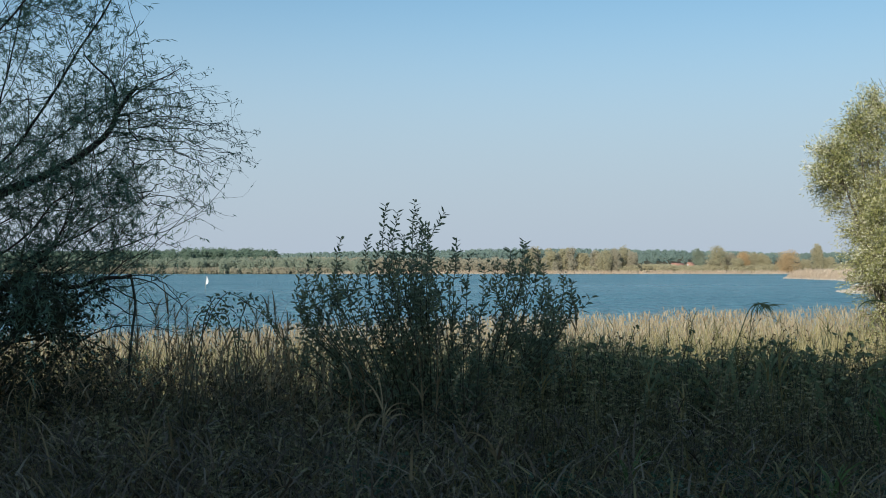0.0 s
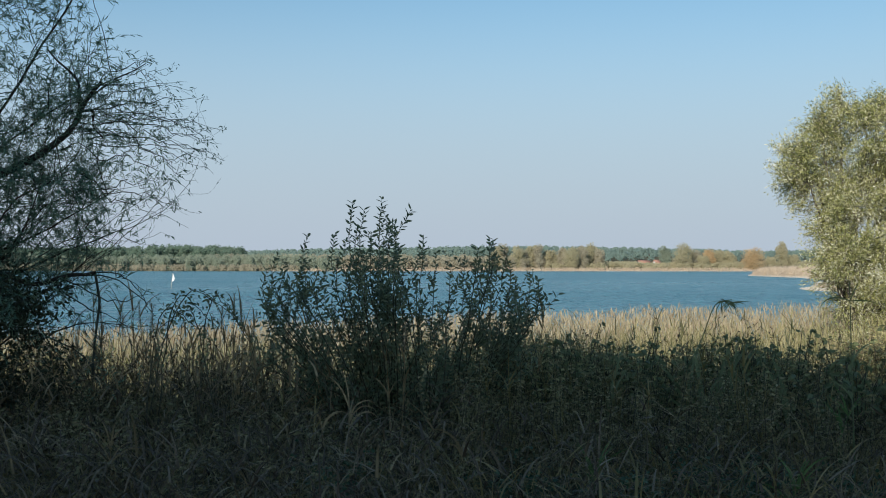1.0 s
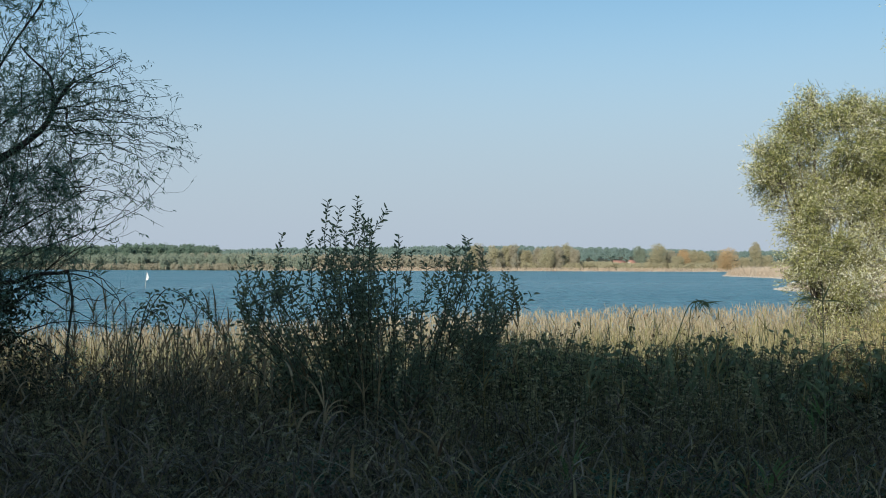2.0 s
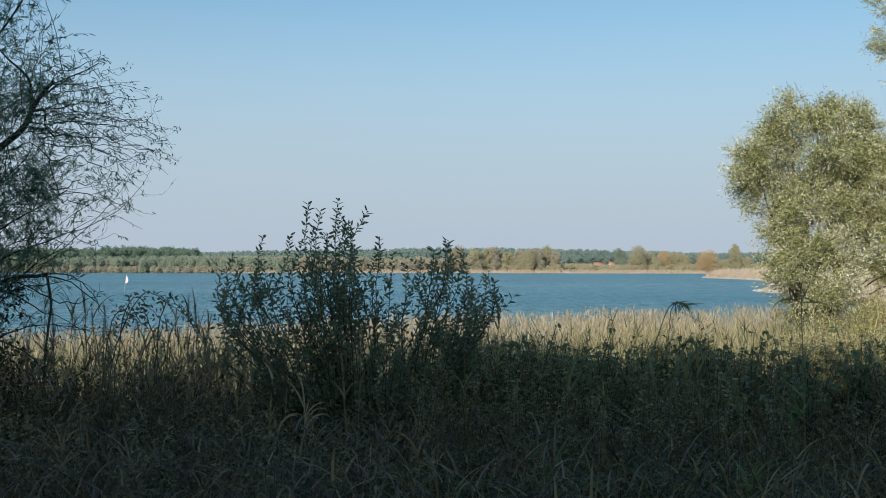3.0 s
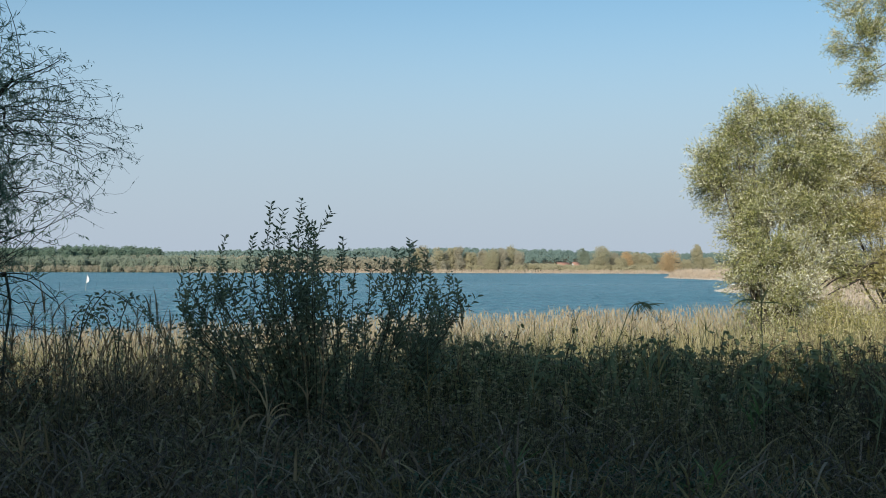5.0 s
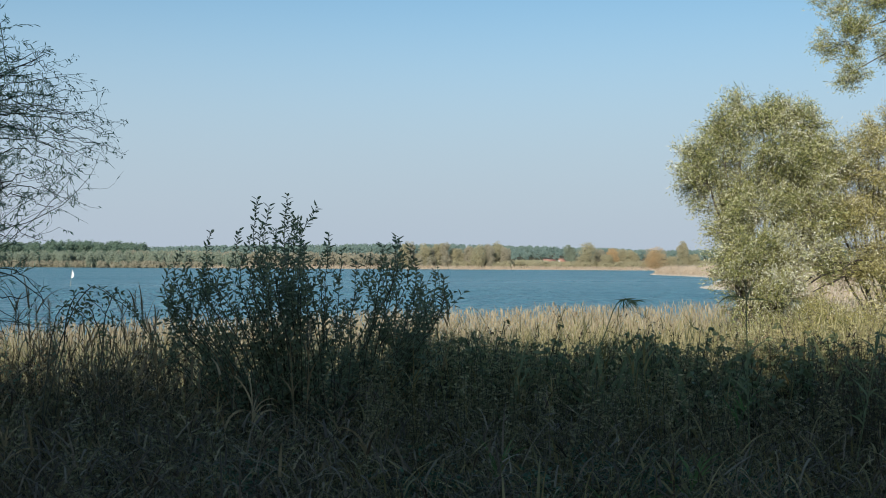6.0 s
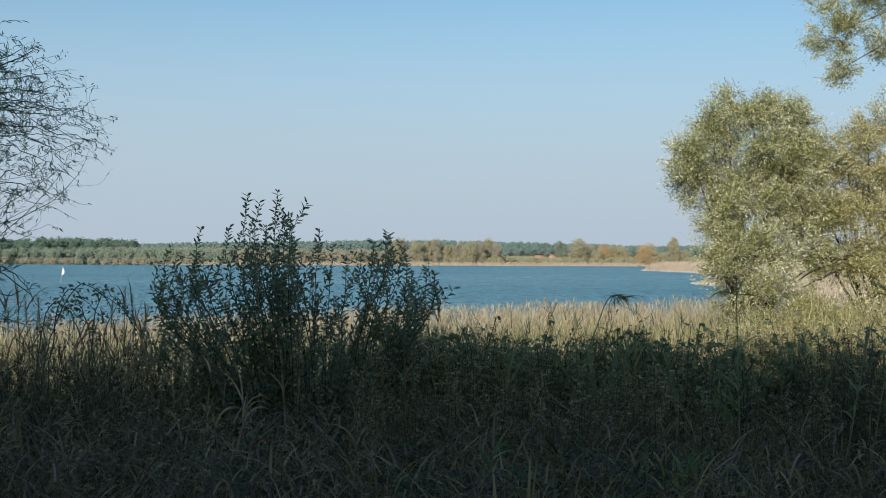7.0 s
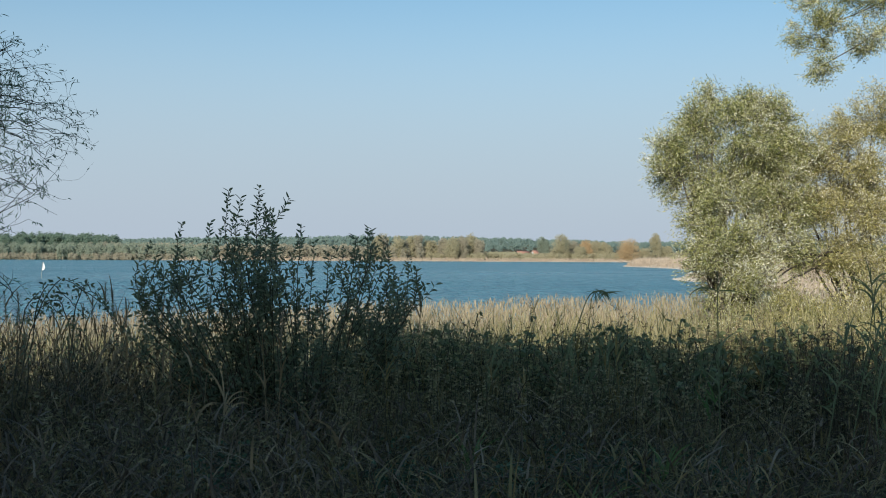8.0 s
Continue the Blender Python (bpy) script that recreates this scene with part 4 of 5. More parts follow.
    a, d = along(np.stack(grown), 24, 0.2, 1.0, r)
    n = len(a)
    low = wander(a, unit(d + r.normal(size=(n, 3)) * 0.6), r.uniform(0.15, 0.55, n), 7, 0.4, (0.02, 0, 0.02), r)
    part("twig_growth", tubes(low, np.tile(np.linspace(0.0028, 0.0009, 7), (n, 1)), 0, 3), "twig", t, kind="stuff")
    p, d = along(low, 9, 0.2, 1.0, r)
    n = len(p)
    part("foliage", [leaves(p, unit(d + r.normal(size=(n, 3)) * 0.6), 0.05 * r.uniform(0.6, 1.3, n), 0.0085, 0, 0.2, 0.15, r)], "willow_dark", t)
    # thick growth round the foot
    lumps = []
    for _ in range(26):
        x = r.uniform(-4.5, -3.05)
        z = r.uniform(0.1, 1.42 - 0.35 * max(0, x + 3.6))
        q = r.uniform(0.2, 0.42)
        lumps.append(heap(350, x, D + r.normal(0, 0.3), z, q, q, q * r.uniform(0.7, 1.1), r))
    for _ in range(11):
        q = r.uniform(0.18, 0.30)
        lumps.append(heap(190, r.uniform(-3.75, -2.98), D + r.normal(0, 0.2), r.uniform(0.75, 1.45), q, q, q, r))
    for _ in range(16):
        q = r.uniform(0.2, 0.34)
        lumps.append(heap(80, r.uniform(-4.5, -3.3), D + r.normal(0, 0.25), r.uniform(1.25, 1.75), q, q, q, r))
    c = np.concatenate(lumps)
    c = c[c[:, 2] > 0]
    part("ivy", [leaves(c, unit(r.normal(size=c.shape)), 0.045 * r.uniform(0.6, 1.3, len(c)), 0.021, 0, 0.1, 0.1, r)], "ivy", t, "dark ivy thick about the foot")


shaded_willow()


# ---- sallow bush ----
def spiral(paths, n, lo, r):
    """Leaf places evenly up each path, with directions that turn round it."""
    N, m = paths.shape[:2]
    f = np.linspace(lo, 1, n)[None] + r.normal(0, 0.006, (N, n))
    f = np.clip(f, 0, 1) * (m - 1)
    i = np.minimum(f.astype(int), m - 2)
    t = (f - i)[..., None]
    row = np.arange(N)[:, None]
    a, b = paths[row, i], paths[row, i + 1]
    d = unit(b - a).reshape(-1, 3)
    ang = (np.arange(n)[None] * 2.4 + r.uniform(0, 6.3, (N, 1)) + r.normal(0, 0.3, (N, n))).ravel()
    u = unit(np.cross(d, np.array([0.3, 1.0, 0.1])))
    w = np.cross(d, u)
    return (a * (1 - t) + b * t).reshape(-1, 3), unit(d * 0.55 + u * np.cos(ang)[:, None] * 0.85 + w * np.sin(ang)[:, None] * 0.85)


def sallow_bush():
    r = np.random.default_rng(71)
    D = 9.7
    b = empty("sallow_bush", (0.03, D, 0), "young sallow bush of upright leafy shoots", "bush")
    tips = [(-0.88, 1.88), (-0.68, 1.90), (-0.52, 2.17), (-0.40, 2.08), (-0.29, 2.25), (-0.20, 2.02), (-0.02, 2.12), (-0.12, 1.80), (0.08, 1.86), (0.30, 1.62), (0.47, 1.70), (0.62, 1.84), (0.72, 1.86), (0.80, 1.78), (0.52, 1.78), (0.66, 1.80), (0.74, 1.70), (0.86, 1.66), (1.02, 1.52), (0.95, 1.40), (-1.22, 1.60), (-1.10, 1.72), (-1.0, 1.62), (-0.46, 1.96), (-0.34, 1.90), (-0.24, 1.84), (-0.55, 1.84), (-0.14, 1.94), (-0.30, 1.72), (-0.44, 1.74), (0.20, 1.74), (0.68, 1.70), (0.58, 1.66), (0.98, 1.56), (0.04, 1.72), (1.06, 1.50), (0.92, 1.52), (1.0, 1.36), (0.90, 1.30), (0.82, 1.60), (-1.24, 1.46), (-1.16, 1.52), (-1.05, 1.48), (-0.96, 1.56), (-0.90, 1.66), (-0.78, 1.60)]
    tips += [(r.uniform(0.45, 1.06), r.uniform(0.95, 1.45)) for _ in range(5)]
    while len(tips) < 124:
        x = r.uniform(-1.25, 0.92)
        tips.append((x, r.uniform(0.85, 1.5) + 0.22 * (abs(x) < 0.7) - 0.35 * (0.0 < x < 0.45)))
    tips += [(r.uniform(-1.2, 1.05), r.uniform(0.6, 1.05)) for _ in range(8)]
    for i, (tx, tz) in enumerate(tips):
        y0, y1 = r.normal(0, 0.25), r.normal(0, 0.35)
        x0 = tx * 0.55 + r.normal(0, 0.08)
        line = spline([(x0, y0, -0.05), (x0 + (tx - x0) * 0.35, y0 + (y1 - y0) * 0.5, tz * 0.5), (tx - (0.13 if i == 6 else 0.02), y1, tz * 0.84), (tx, y1, tz + 0.02)], 12)
        line[1:-1] += r.normal(size=(10, 3)) * 0.008
        st = part("shoot", tubes([line], [np.linspace(0.0065, 0.0015, 12)], 0, 5), "stem", b)
        s, d = along(line[None], 5, 0.06, 0.72, r)
        out = np.stack([r.normal(0, 1, len(s)), r.normal(0, 0.7, len(s)), np.zeros(len(s))], 1)
        tw = wander(s, unit(d * 0.9 + unit(out) * 0.75), r.uniform(0.12, 0.38, len(s)), 6, 0.08, (0, 0, 0.10), r)
        part("twig_growth", tubes(tw, np.tile(np.linspace(0.003, 0.0012, 6), (len(tw), 1)), 0, 3), "stem", st, kind="stuff")
        p1, d1 = spiral(line[None], int(52 * tz / 1.6), 0.06, r)
        p2, d2 = spiral(tw, 11, 0.12, r)
        p, a = np.concatenate([p1, p2]), np.concatenate([d1, d2])
        part("foliage", [leaves(p, a, 0.063 * r.uniform(0.55, 1.2, len(p)), 0.0205 * r.uniform(0.75, 1.2, len(p)), 0, 0.15, 0.12, r)], "sallow", st)


sallow_bush()


# ---- wild growth on the bank ----
def herb(seed, tall, leafs=46):
    """A nettle-like plant: square stem, pairs of toothed leaves."""
    r = np.random.default_rng(seed)
    t = empty("nettle", (0, 0, 0), "shaded green nettle in the bank's undergrowth", "nettle", "undergrowth herbs")
    n = 3
    st = wander(np.concatenate([r.normal(0, 0.04, (n, 2)), np.zeros((n, 1))], 1), np.concatenate([r.normal(0, 0.15, (n, 2)), np.ones((n, 1))], 1), tall * r.uniform(0.7, 1.05, n), 7, 0.07, (0, 0, 0.05), r)
    part("stem", tubes(st, np.tile(np.linspace(0.004, 0.0015, 7), (n, 1)), 0, 4), "stem", t)
    p, d = along(st, leafs, 0.2, 1.0, r)
    hor = r.normal(size=p.shape) * np.array([1, 1, 0.25]) + np.array([0, 0, 0.1])
    part("foliage", [small_leaves(p, hor, 0.040 * r.uniform(0.5, 1.2, len(p)), 0.015 * r.uniform(0.7, 1.2, len(p)), 0, 0.15, 0.3, r)], "herb", t)
    return t


def tussock(name, seed, tall, mat, label, n=60, width=0.009):
    """A tuft of arching blades."""
    r = np.random.default_rng(seed)
    base = np.concatenate([r.normal(0, 0.07, (n, 2)), np.full((n, 1), -0.03)], 1)
    t = part(name, blades(base, r.uniform(0, 6.3, n), tall * r.uniform(0.5, 1.15, n), width * r.uniform(0.5, 1.3, n), r.uniform(0.7, 2.9, n), 0, 5, r.uniform(0.05, 0.6, n), r), mat)
    return tagged(t, label, "grass", "grass of the bank")


def reed_plant(seed, tall, mat, label, plume=False, k=6):
    """A reed: a stalk, each long leaf, a feathery head."""
    r = np.random.default_rng(seed)
    t = empty("reed_plant", (0, 0, 0), label, "reed", "reeds among the undergrowth")
    lean = r.normal(0, 0.12)
    stem = spline([(0, 0, -0.05), (lean * 0.4 * tall, 0, tall * 0.5), (lean * tall, 0.02, tall)], 9)
    part("stem", tubes([stem], [np.linspace(0.005, 0.002, 9)], 0, 5), mat, t)
    at, _ = along(stem[None], k, 0.3, 0.98, r)
    for i in range(k):
        part("leaf", blades(at[i:i + 1], r.uniform(0, 6.3, 1), tall * r.uniform(0.2, 0.34, 1), 0.015, r.uniform(0.5, 2.1, 1), 0, 6, 0.4, r), mat, t)
    if plume:
        j = 130
        at, _ = along(stem[None], j, 0.82, 1.0, r)
        part("plume", blades(at, r.normal(0.3, 1.3, j), 0.11 * r.uniform(0.4, 1.1, j), 0.0022, r.uniform(0.8, 2.2, j), 0, 3, r.uniform(0.2, 1.1, j), r), "plume", t)
    return t


r2 = np.random.default_rng(81)


def spread(kinds, n, x_of, y0, y1, s0=0.8, s1=1.2):
    """Plant copies of the given kinds over the bank, each turned and sized at random."""
    first = set()
    for i in range(n):
        k = kinds[i % len(kinds)]
        y = y0 + (y1 - y0) * r2.random() ** 0.6
        x = r2.uniform(*x_of(y))
        z = float(height(np.array([x]), np.array([y]))[0])
        s = r2.uniform(s0, s1)
        m = pose(x, y, z, 0, 0, r2.uniform(0, 360)) @ Matrix.Scale(s, 4)
        if k not in first:
            first.add(k)
            k.matrix_basis = m
        else:
            o = copy_thing(k, pose(x, y, z, 0, 0, r2.uniform(0, 360)))
            o.scale = (s, s, s)


def wide(y):
    return -0.42 * y - 0.6, 0.58 * y + 0.8


def right(y):
    return 0.02 * y, 0.58 * y + 0.8


def left(y):
    return -0.42 * y - 0.6, 0.12 * y


spread([herb(200 + i, 0.85) for i in range(6)], 200, right, 7.4, 10.8)


def undergrowth(name, n, y0, y1, x_min, x_max, tall, seed, size=0.046, mat="herb"):
    """The thicker growth further off, joined: nettle-like stems and leaves."""
    r = np.random.default_rng(seed)
    y = y0 + (y1 - y0) * r.random(n) ** 0.6
    x = r.uniform(np.maximum(-0.42 * y - 0.6, x_min), np.minimum(0.58 * y + 0.8, x_max))
    h = tall + 0.12 * waves(x, y, 96, 2.5) + r.normal(0, 0.06, n) + 0.10 * (x > 0.5) * (y > 9.5)
    st = wander(np.stack([x, y, height(x, y) - 0.03], 1), np.concatenate([r.normal(0, 0.15, (n, 2)), np.ones((n, 1))], 1), h, 7, 0.08, (0, 0, 0.05), r)
    p, d = along(st, 44, 0.15, 1.0, r)
    p = p + r.normal(size=p.shape) * np.array([0.05, 0.05, 0.0])
    hor = r.normal(size=p.shape) * np.array([1, 1, 0.3]) + np.array([0, 0, 0.1])
    tagged(part(name, [small_leaves(p, hor, size * r.uniform(0.5, 1.2, len(p)), size * 0.42 * r.uniform(0.7, 1.2, len(p)), 0, 0.15, 0.3, r)] + tubes(st, np.tile(np.linspace(0.004, 0.0015, 7), (n, 1)), 1, 3), [mat, "stem"]),
           "dense green herbs grown together on the shaded bank", "undergrowth", kind="stuff")


undergrowth("undergrowth", 420, 6.5, 11.5, -9.0, 0.3, 0.55, 95)
undergrowth("undergrowth", 700, 7.4, 11.2, 0.3, 9.0, 0.76, 96, 0.034)
undergrowth("tall_herbs", 560, 9.0, 11.2, 0.7, 9.0, 0.80, 99, 0.056, "herb_lifted")
undergrowth("shaded_scrub", 120, 8.4, 10.4, -4.6, -2.1, 0.58, 94)
undergrowth("leafy_growth", 270, 8.6, 10.6, -4.8, -0.7, 0.68, 93, 0.040)
spread([tussock("grass_tussock", 220 + i, 0.62, "grass", "long green grass in shade") for i in range(6)], 60, wide, 7.6, 12.0)
spread([tussock("withered_tussock", 230 + i, 0.6, "straw", "withered pale grass fallen over in shade", 44) for i in range(6)], 80, wide, 7.6, 12.0)
spread([reed_plant(240 + i, 1.15, "straw", "dry reed stalk with drooping withered leaves", i % 2 == 0) for i in range(6)], 64, left, 8.4, 13.0)
spread([reed_plant(270 + i, 1.1, "straw", "dull brown reed stalk with ragged leaves in shade") for i in range(5)], 60, left, 9.0, 12.0)
spread([reed_plant(260 + i, 0.85, "grass", "broad green reed leaves bent in the growth") for i in range(5)], 40, right, 7.6, 10.5)
spread([reed_plant(250 + i, 1.0, "grass", "green reed with arching leaves in shade") for i in range(5)], 50, wide, 7.5, 13.0, 0.65, 0.95)

for i, (x, y, h) in enumerate([(-2.74, 10.0, 1.40), (-2.62, 10.2, 1.30), (-2.40, 10.1, 1.42), (-2.28, 10.0, 1.32), (-1.56, 10.1, 1.40), (-1.44, 10.2, 1.34), (-1.66, 10.0, 1.28)]):
    reed_plant(700 + i, h, "straw", "grey feathery reed head standing against the water", True, 5).matrix_basis = pose(x, y, 0, 0, 0, 50 * i)


def ground_cover():
    """Low leaves and litter that close the gaps between the plants."""
    r = np.random.default_rng(91)
    n = 46000
    y = 5.4 + 6.6 * r.random(n) ** 0.7
    x = r.uniform(-0.46 * y - 0.8, 0.62 * y + 1.0)
    thin = (x > 0.2 + 0.4 * waves(x, y, 90, 1.5)) | (r.random(n) < 0.45)
    x, y, n = x[thin], y[thin], int(thin.sum())
    patch = waves(x, y, 92, 2.4)
    z = height(x, y) + r.uniform(0.02, 0.42, n) * (0.75 + 0.35 * patch)
    P = np.stack([x, y, z], 1)
    a = r.normal(size=P.shape) * np.array([1, 1, 0.35])
    tagged(part("ground_cover", [small_leaves(P, a, 0.038 * r.uniform(0.4, 1.4, n), 0.014 * r.uniform(0.6, 1.3, n), 0, 0.15, 0.25, r)], "herb"), "low leafy plants that carpet the shaded bank", "undergrowth", kind="stuff")
    n = 17000
    y = 5.0 + 8.0 * r.random(n) ** 0.7
    x = r.uniform(-0.46 * y - 0.8, 0.62 * y + 1.0)
    P = np.stack([x, y, height(x, y) + r.uniform(0.05, 0.5, n)], 1)
    tagged(part("dry_litter", blades(P, r.uniform(0, 6.3, n), r.uniform(0.08, 0.34, n), r.uniform(0.003, 0.010, n), r.uniform(-1.2, 2.2, n), 0, 3, r.uniform(0.5, 2.0, n), r), "litter"), "fallen dry blades matted over the ground", "litter", kind="stuff")
    n = 10000
    y = 5.4 + 6.0 * r.random(n) ** 0.75
    x = r.uniform(-0.46 * y - 0.8, 0.62 * y + 1.0)
    P = np.stack([x, y, height(x, y) + r.uniform(0.0, 0.40, n)], 1)
    tagged(part("matted_grass", blades(P, r.uniform(0, 6.3, n), r.uniform(0.10, 0.36, n), r.uniform(0.0025, 0.006, n), r.uniform(0.0, 2.0, n), 0, 3, r.uniform(0.3, 1.6, n), r), "grass"), "short green grass matted between the low plants", "grass", kind="stuff")
    n = 5000
    y = 5.2 + 6.8 * r.random(n) ** 0.75
    x = r.uniform(-0.46 * y - 0.8, 0.62 * y + 1.0)
    ok = (waves(x, y, 93, 2.0) > -0.25) | (x < 0)
    P = np.stack([x, y, height(x, y) + r.uniform(0.15, 0.72, n)], 1)[ok]
    n = len(P)
    tagged(part("curled_leaves", blades(P, r.uniform(0, 6.3, n), r.uniform(0.10, 0.34, n), r.uniform(0.007, 0.018, n), r.uniform(0.2, 2.0, n), 0, 5, r.uniform(0.7, 1.9, n), r), "litter"), "broad withered reed leaves curled over one another", "litter", kind="stuff")


def bent_leaves(n, x0, x1, y0, y1, z0, z1, seed, mat):
    """Long withered reed leaves, folded and hanging over one another."""
    r = np.random.default_rng(seed)
    x, y = r.uniform(x0, x1, n), r.uniform(y0, y1, n)
    P = np.stack([x, y, height(x, y) + r.uniform(z0, z1, n)], 1)
    tagged(part("bent_leaves", blades(P, r.uniform(0, 6.3, n), r.uniform(0.22, 0.55, n), r.uniform(0.009, 0.021, n), r.uniform(0.8, 2.6, n), 0, 6, r.uniform(0.3, 1.6, n), r), mat),
           "long green reed leaves arching over in the shade" if mat == "grass" else "long withered reed leaves folded over in the shade", "reeds", kind="stuff")


def fallen_reeds(n, x0, x1, y0, y1, seed):
    """Last year's stalks and leaves, broken and lying across the growth."""
    r = np.random.default_rng(seed)
    x, y = r.uniform(x0, x1, n), r.uniform(y0, y1, n)
    P = np.stack([x, y, height(x, y) + r.uniform(0.15, 0.55, n)], 1)
    tagged(part("fallen_reeds", blades(P, r.uniform(0, 6.3, n), r.uniform(0.3, 0.75, n), r.uniform(0.006, 0.013, n), r.uniform(-0.1, 0.5, n), 0, 4, r.uniform(0.9, 1.6, n), r), "straw"),
           "broken pale reeds lying across the shaded growth", "reeds", kind="stuff")


fallen_reeds(240, 1.2, 5.4, 7.0, 9.6, 121)
fallen_reeds(150, -4.0, 0.4, 7.0, 9.6, 122)
bent_leaves(1500, -4.6, 0.2, 6.0, 9.2, 0.05, 0.40, 124, "litter")
bent_leaves(260, -4.6, 0.2, 6.0, 9.2, 0.10, 0.45, 126, "straw")
bent_leaves(620, 0.2, 4.6, 6.0, 8.8, 0.05, 0.42, 127, "grass")
bent_leaves(480, 0.2, 4.6, 6.0, 8.8, 0.05, 0.40, 128, "litter")
bent_leaves(1300, -4.9, -0.6, 9.0, 11.0, 0.25, 0.85, 125, "straw")
ground_cover()


def trodden_grass(n, seed):
    """Short worn grass where one stands to look out over the lake."""
    r = np.random.default_rng(seed)
    x, y = r.uniform(-7, 7, n), r.uniform(-5, 5.6, n)
    tagged(part("trodden_grass", blades(np.stack([x, y, height(x, y) - 0.01], 1), r.uniform(0, 6.3, n), r.uniform(0.04, 0.13, n), r.uniform(0.003, 0.006, n), r.uniform(0.3, 1.8, n), 0, 2, r.uniform(0.1, 0.9, n), r), "grass"),
           "short trodden grass on the open bank", "grass", kind="stuff")


trodden_grass(16000, 131)


def ground_ivy(at, reach, n, seed):
    """A low mat of small round leaves on creeping stems."""
    r = np.random.default_rng(seed)
    g = empty("ground_ivy", (*at, float(height(np.array([at[0]]), np.array([at[1]]))[0])), "creeping ground ivy with small blue-green leaves", "ground ivy", "creeping plants low on the bank")
    a = r.uniform(0, 6.3, 16)
    st = wander(np.zeros((16, 3)) + np.array([0, 0, 0.06]), np.stack([np.cos(a), np.sin(a), r.uniform(0.1, 0.5, 16)], 1), reach * r.uniform(0.5, 1.1, 16), 9, 0.25, (0, 0, 0.02), r)
    st[..., 2] = np.clip(st[..., 2], 0.02, 0.34)
    part("runner", tubes(st, np.tile(np.linspace(0.002, 0.001, 9), (16, 1)), 0, 3), "stem", g)
    p, d = along(st, n // 16, 0.1, 1.0, r)
    p = p + r.normal(size=p.shape) * np.array([0.05, 0.05, 0.03]) + np.array([0, 0, 0.08])
    part("foliage", [leaves(p, r.normal(size=p.shape) * np.array([1, 1, 0.2]), 0.034 * r.uniform(0.6, 1.3, len(p)), 0.026 * r.uniform(0.7, 1.2, len(p)), 0, 0.12, 0.1, r)], "teal_leaf", g)


for i, (x, y) in enumerate([(1.95, 7.7), (2.45, 7.9), (2.2, 7.2), (0.75, 7.4), (-0.5, 7.5), (1.4, 7.3), (3.0, 7.4)]):
    ground_ivy((x, y), 0.42, 420, 720 + i)


def long_grass(name, label, n, y0, y1, mat, l0, l1, seed):
    """Single thin blades all through the growth."""
    r = np.random.default_rng(seed)
    y = y0 + (y1 - y0) * r.random(n) ** 0.6
    x = r.uniform(-0.44 * y - 0.7, 0.60 * y + 0.9)
    ok = waves(x, y, seed, 1.6) > -0.35
    x, y = x[ok], y[ok]
    n = len(x)
    tagged(part(name, blades(np.stack([x, y, height(x, y) - 0.02], 1), r.uniform(0, 6.3, n), r.uniform(l0, l1, n), r.uniform(0.004, 0.008, n), r.uniform(0.5, 2.8, n), 0, 5, r.uniform(0.05, 0.8, n), r), mat), label, "grass", kind="stuff")


long_grass("long_grass", "thin green grass all through the shaded growth", 1500, 6.5, 13.0, "grass", 0.35, 0.8, 97)
long_grass("dead_grass", "thin dead stalks all through the shaded growth", 2600, 6.5, 13.0, "straw", 0.35, 0.85, 98)


def dead_stalks(n, x0, x1, y0, y1, seed):
    """Bare dark stems with a few side twigs, last year's growth."""
    r = np.random.default_rng(seed)
    x, y = r.uniform(x0, x1, n), r.uniform(y0, y1, n)
    st = wander(np.stack([x, y, height(x, y) - 0.03], 1), np.concatenate([r.normal(0, 0.22, (n, 2)), np.ones((n, 1))], 1), r.uniform(0.75, 1.22, n), 8, 0.10, (0, 0, 0.02), r)
    s, d = along(st, 5, 0.35, 1.0, r)
    k = len(s)
    tw = wander(s, unit(d + r.normal(size=(k, 3)) * 0.7), r.uniform(0.06, 0.26, k), 5, 0.2, (0, 0, 0.03), r)
    p, d = along(tw, 3, 0.3, 1.0, r)
    lf = small_leaves(p, unit(d + r.normal(size=p.shape) * 0.8), 0.034 * r.uniform(0.5, 1.3, len(p)), 0.011, 1, 0.2, 0.3, r)
    tagged(part("dead_stalks", tubes(st, np.tile(np.linspace(0.0042, 0.0018, 8), (n, 1)), 0, 3) + tubes(tw, np.tile(np.linspace(0.002, 0.001, 5), (k, 1)), 0, 3) + [lf], ["stem", "litter"]),
           "dark bare stalks with shrivelled leaves before the reeds", "stalks", kind="stuff")


dead_stalks(360, -4.6, -1.0, 9.2, 11.6, 111)
dead_stalks(160, 0.8, 5.5, 10.0, 11.6, 112)
dead_stalks(80, 3.85, 4.7, 7.7, 8.5, 113)


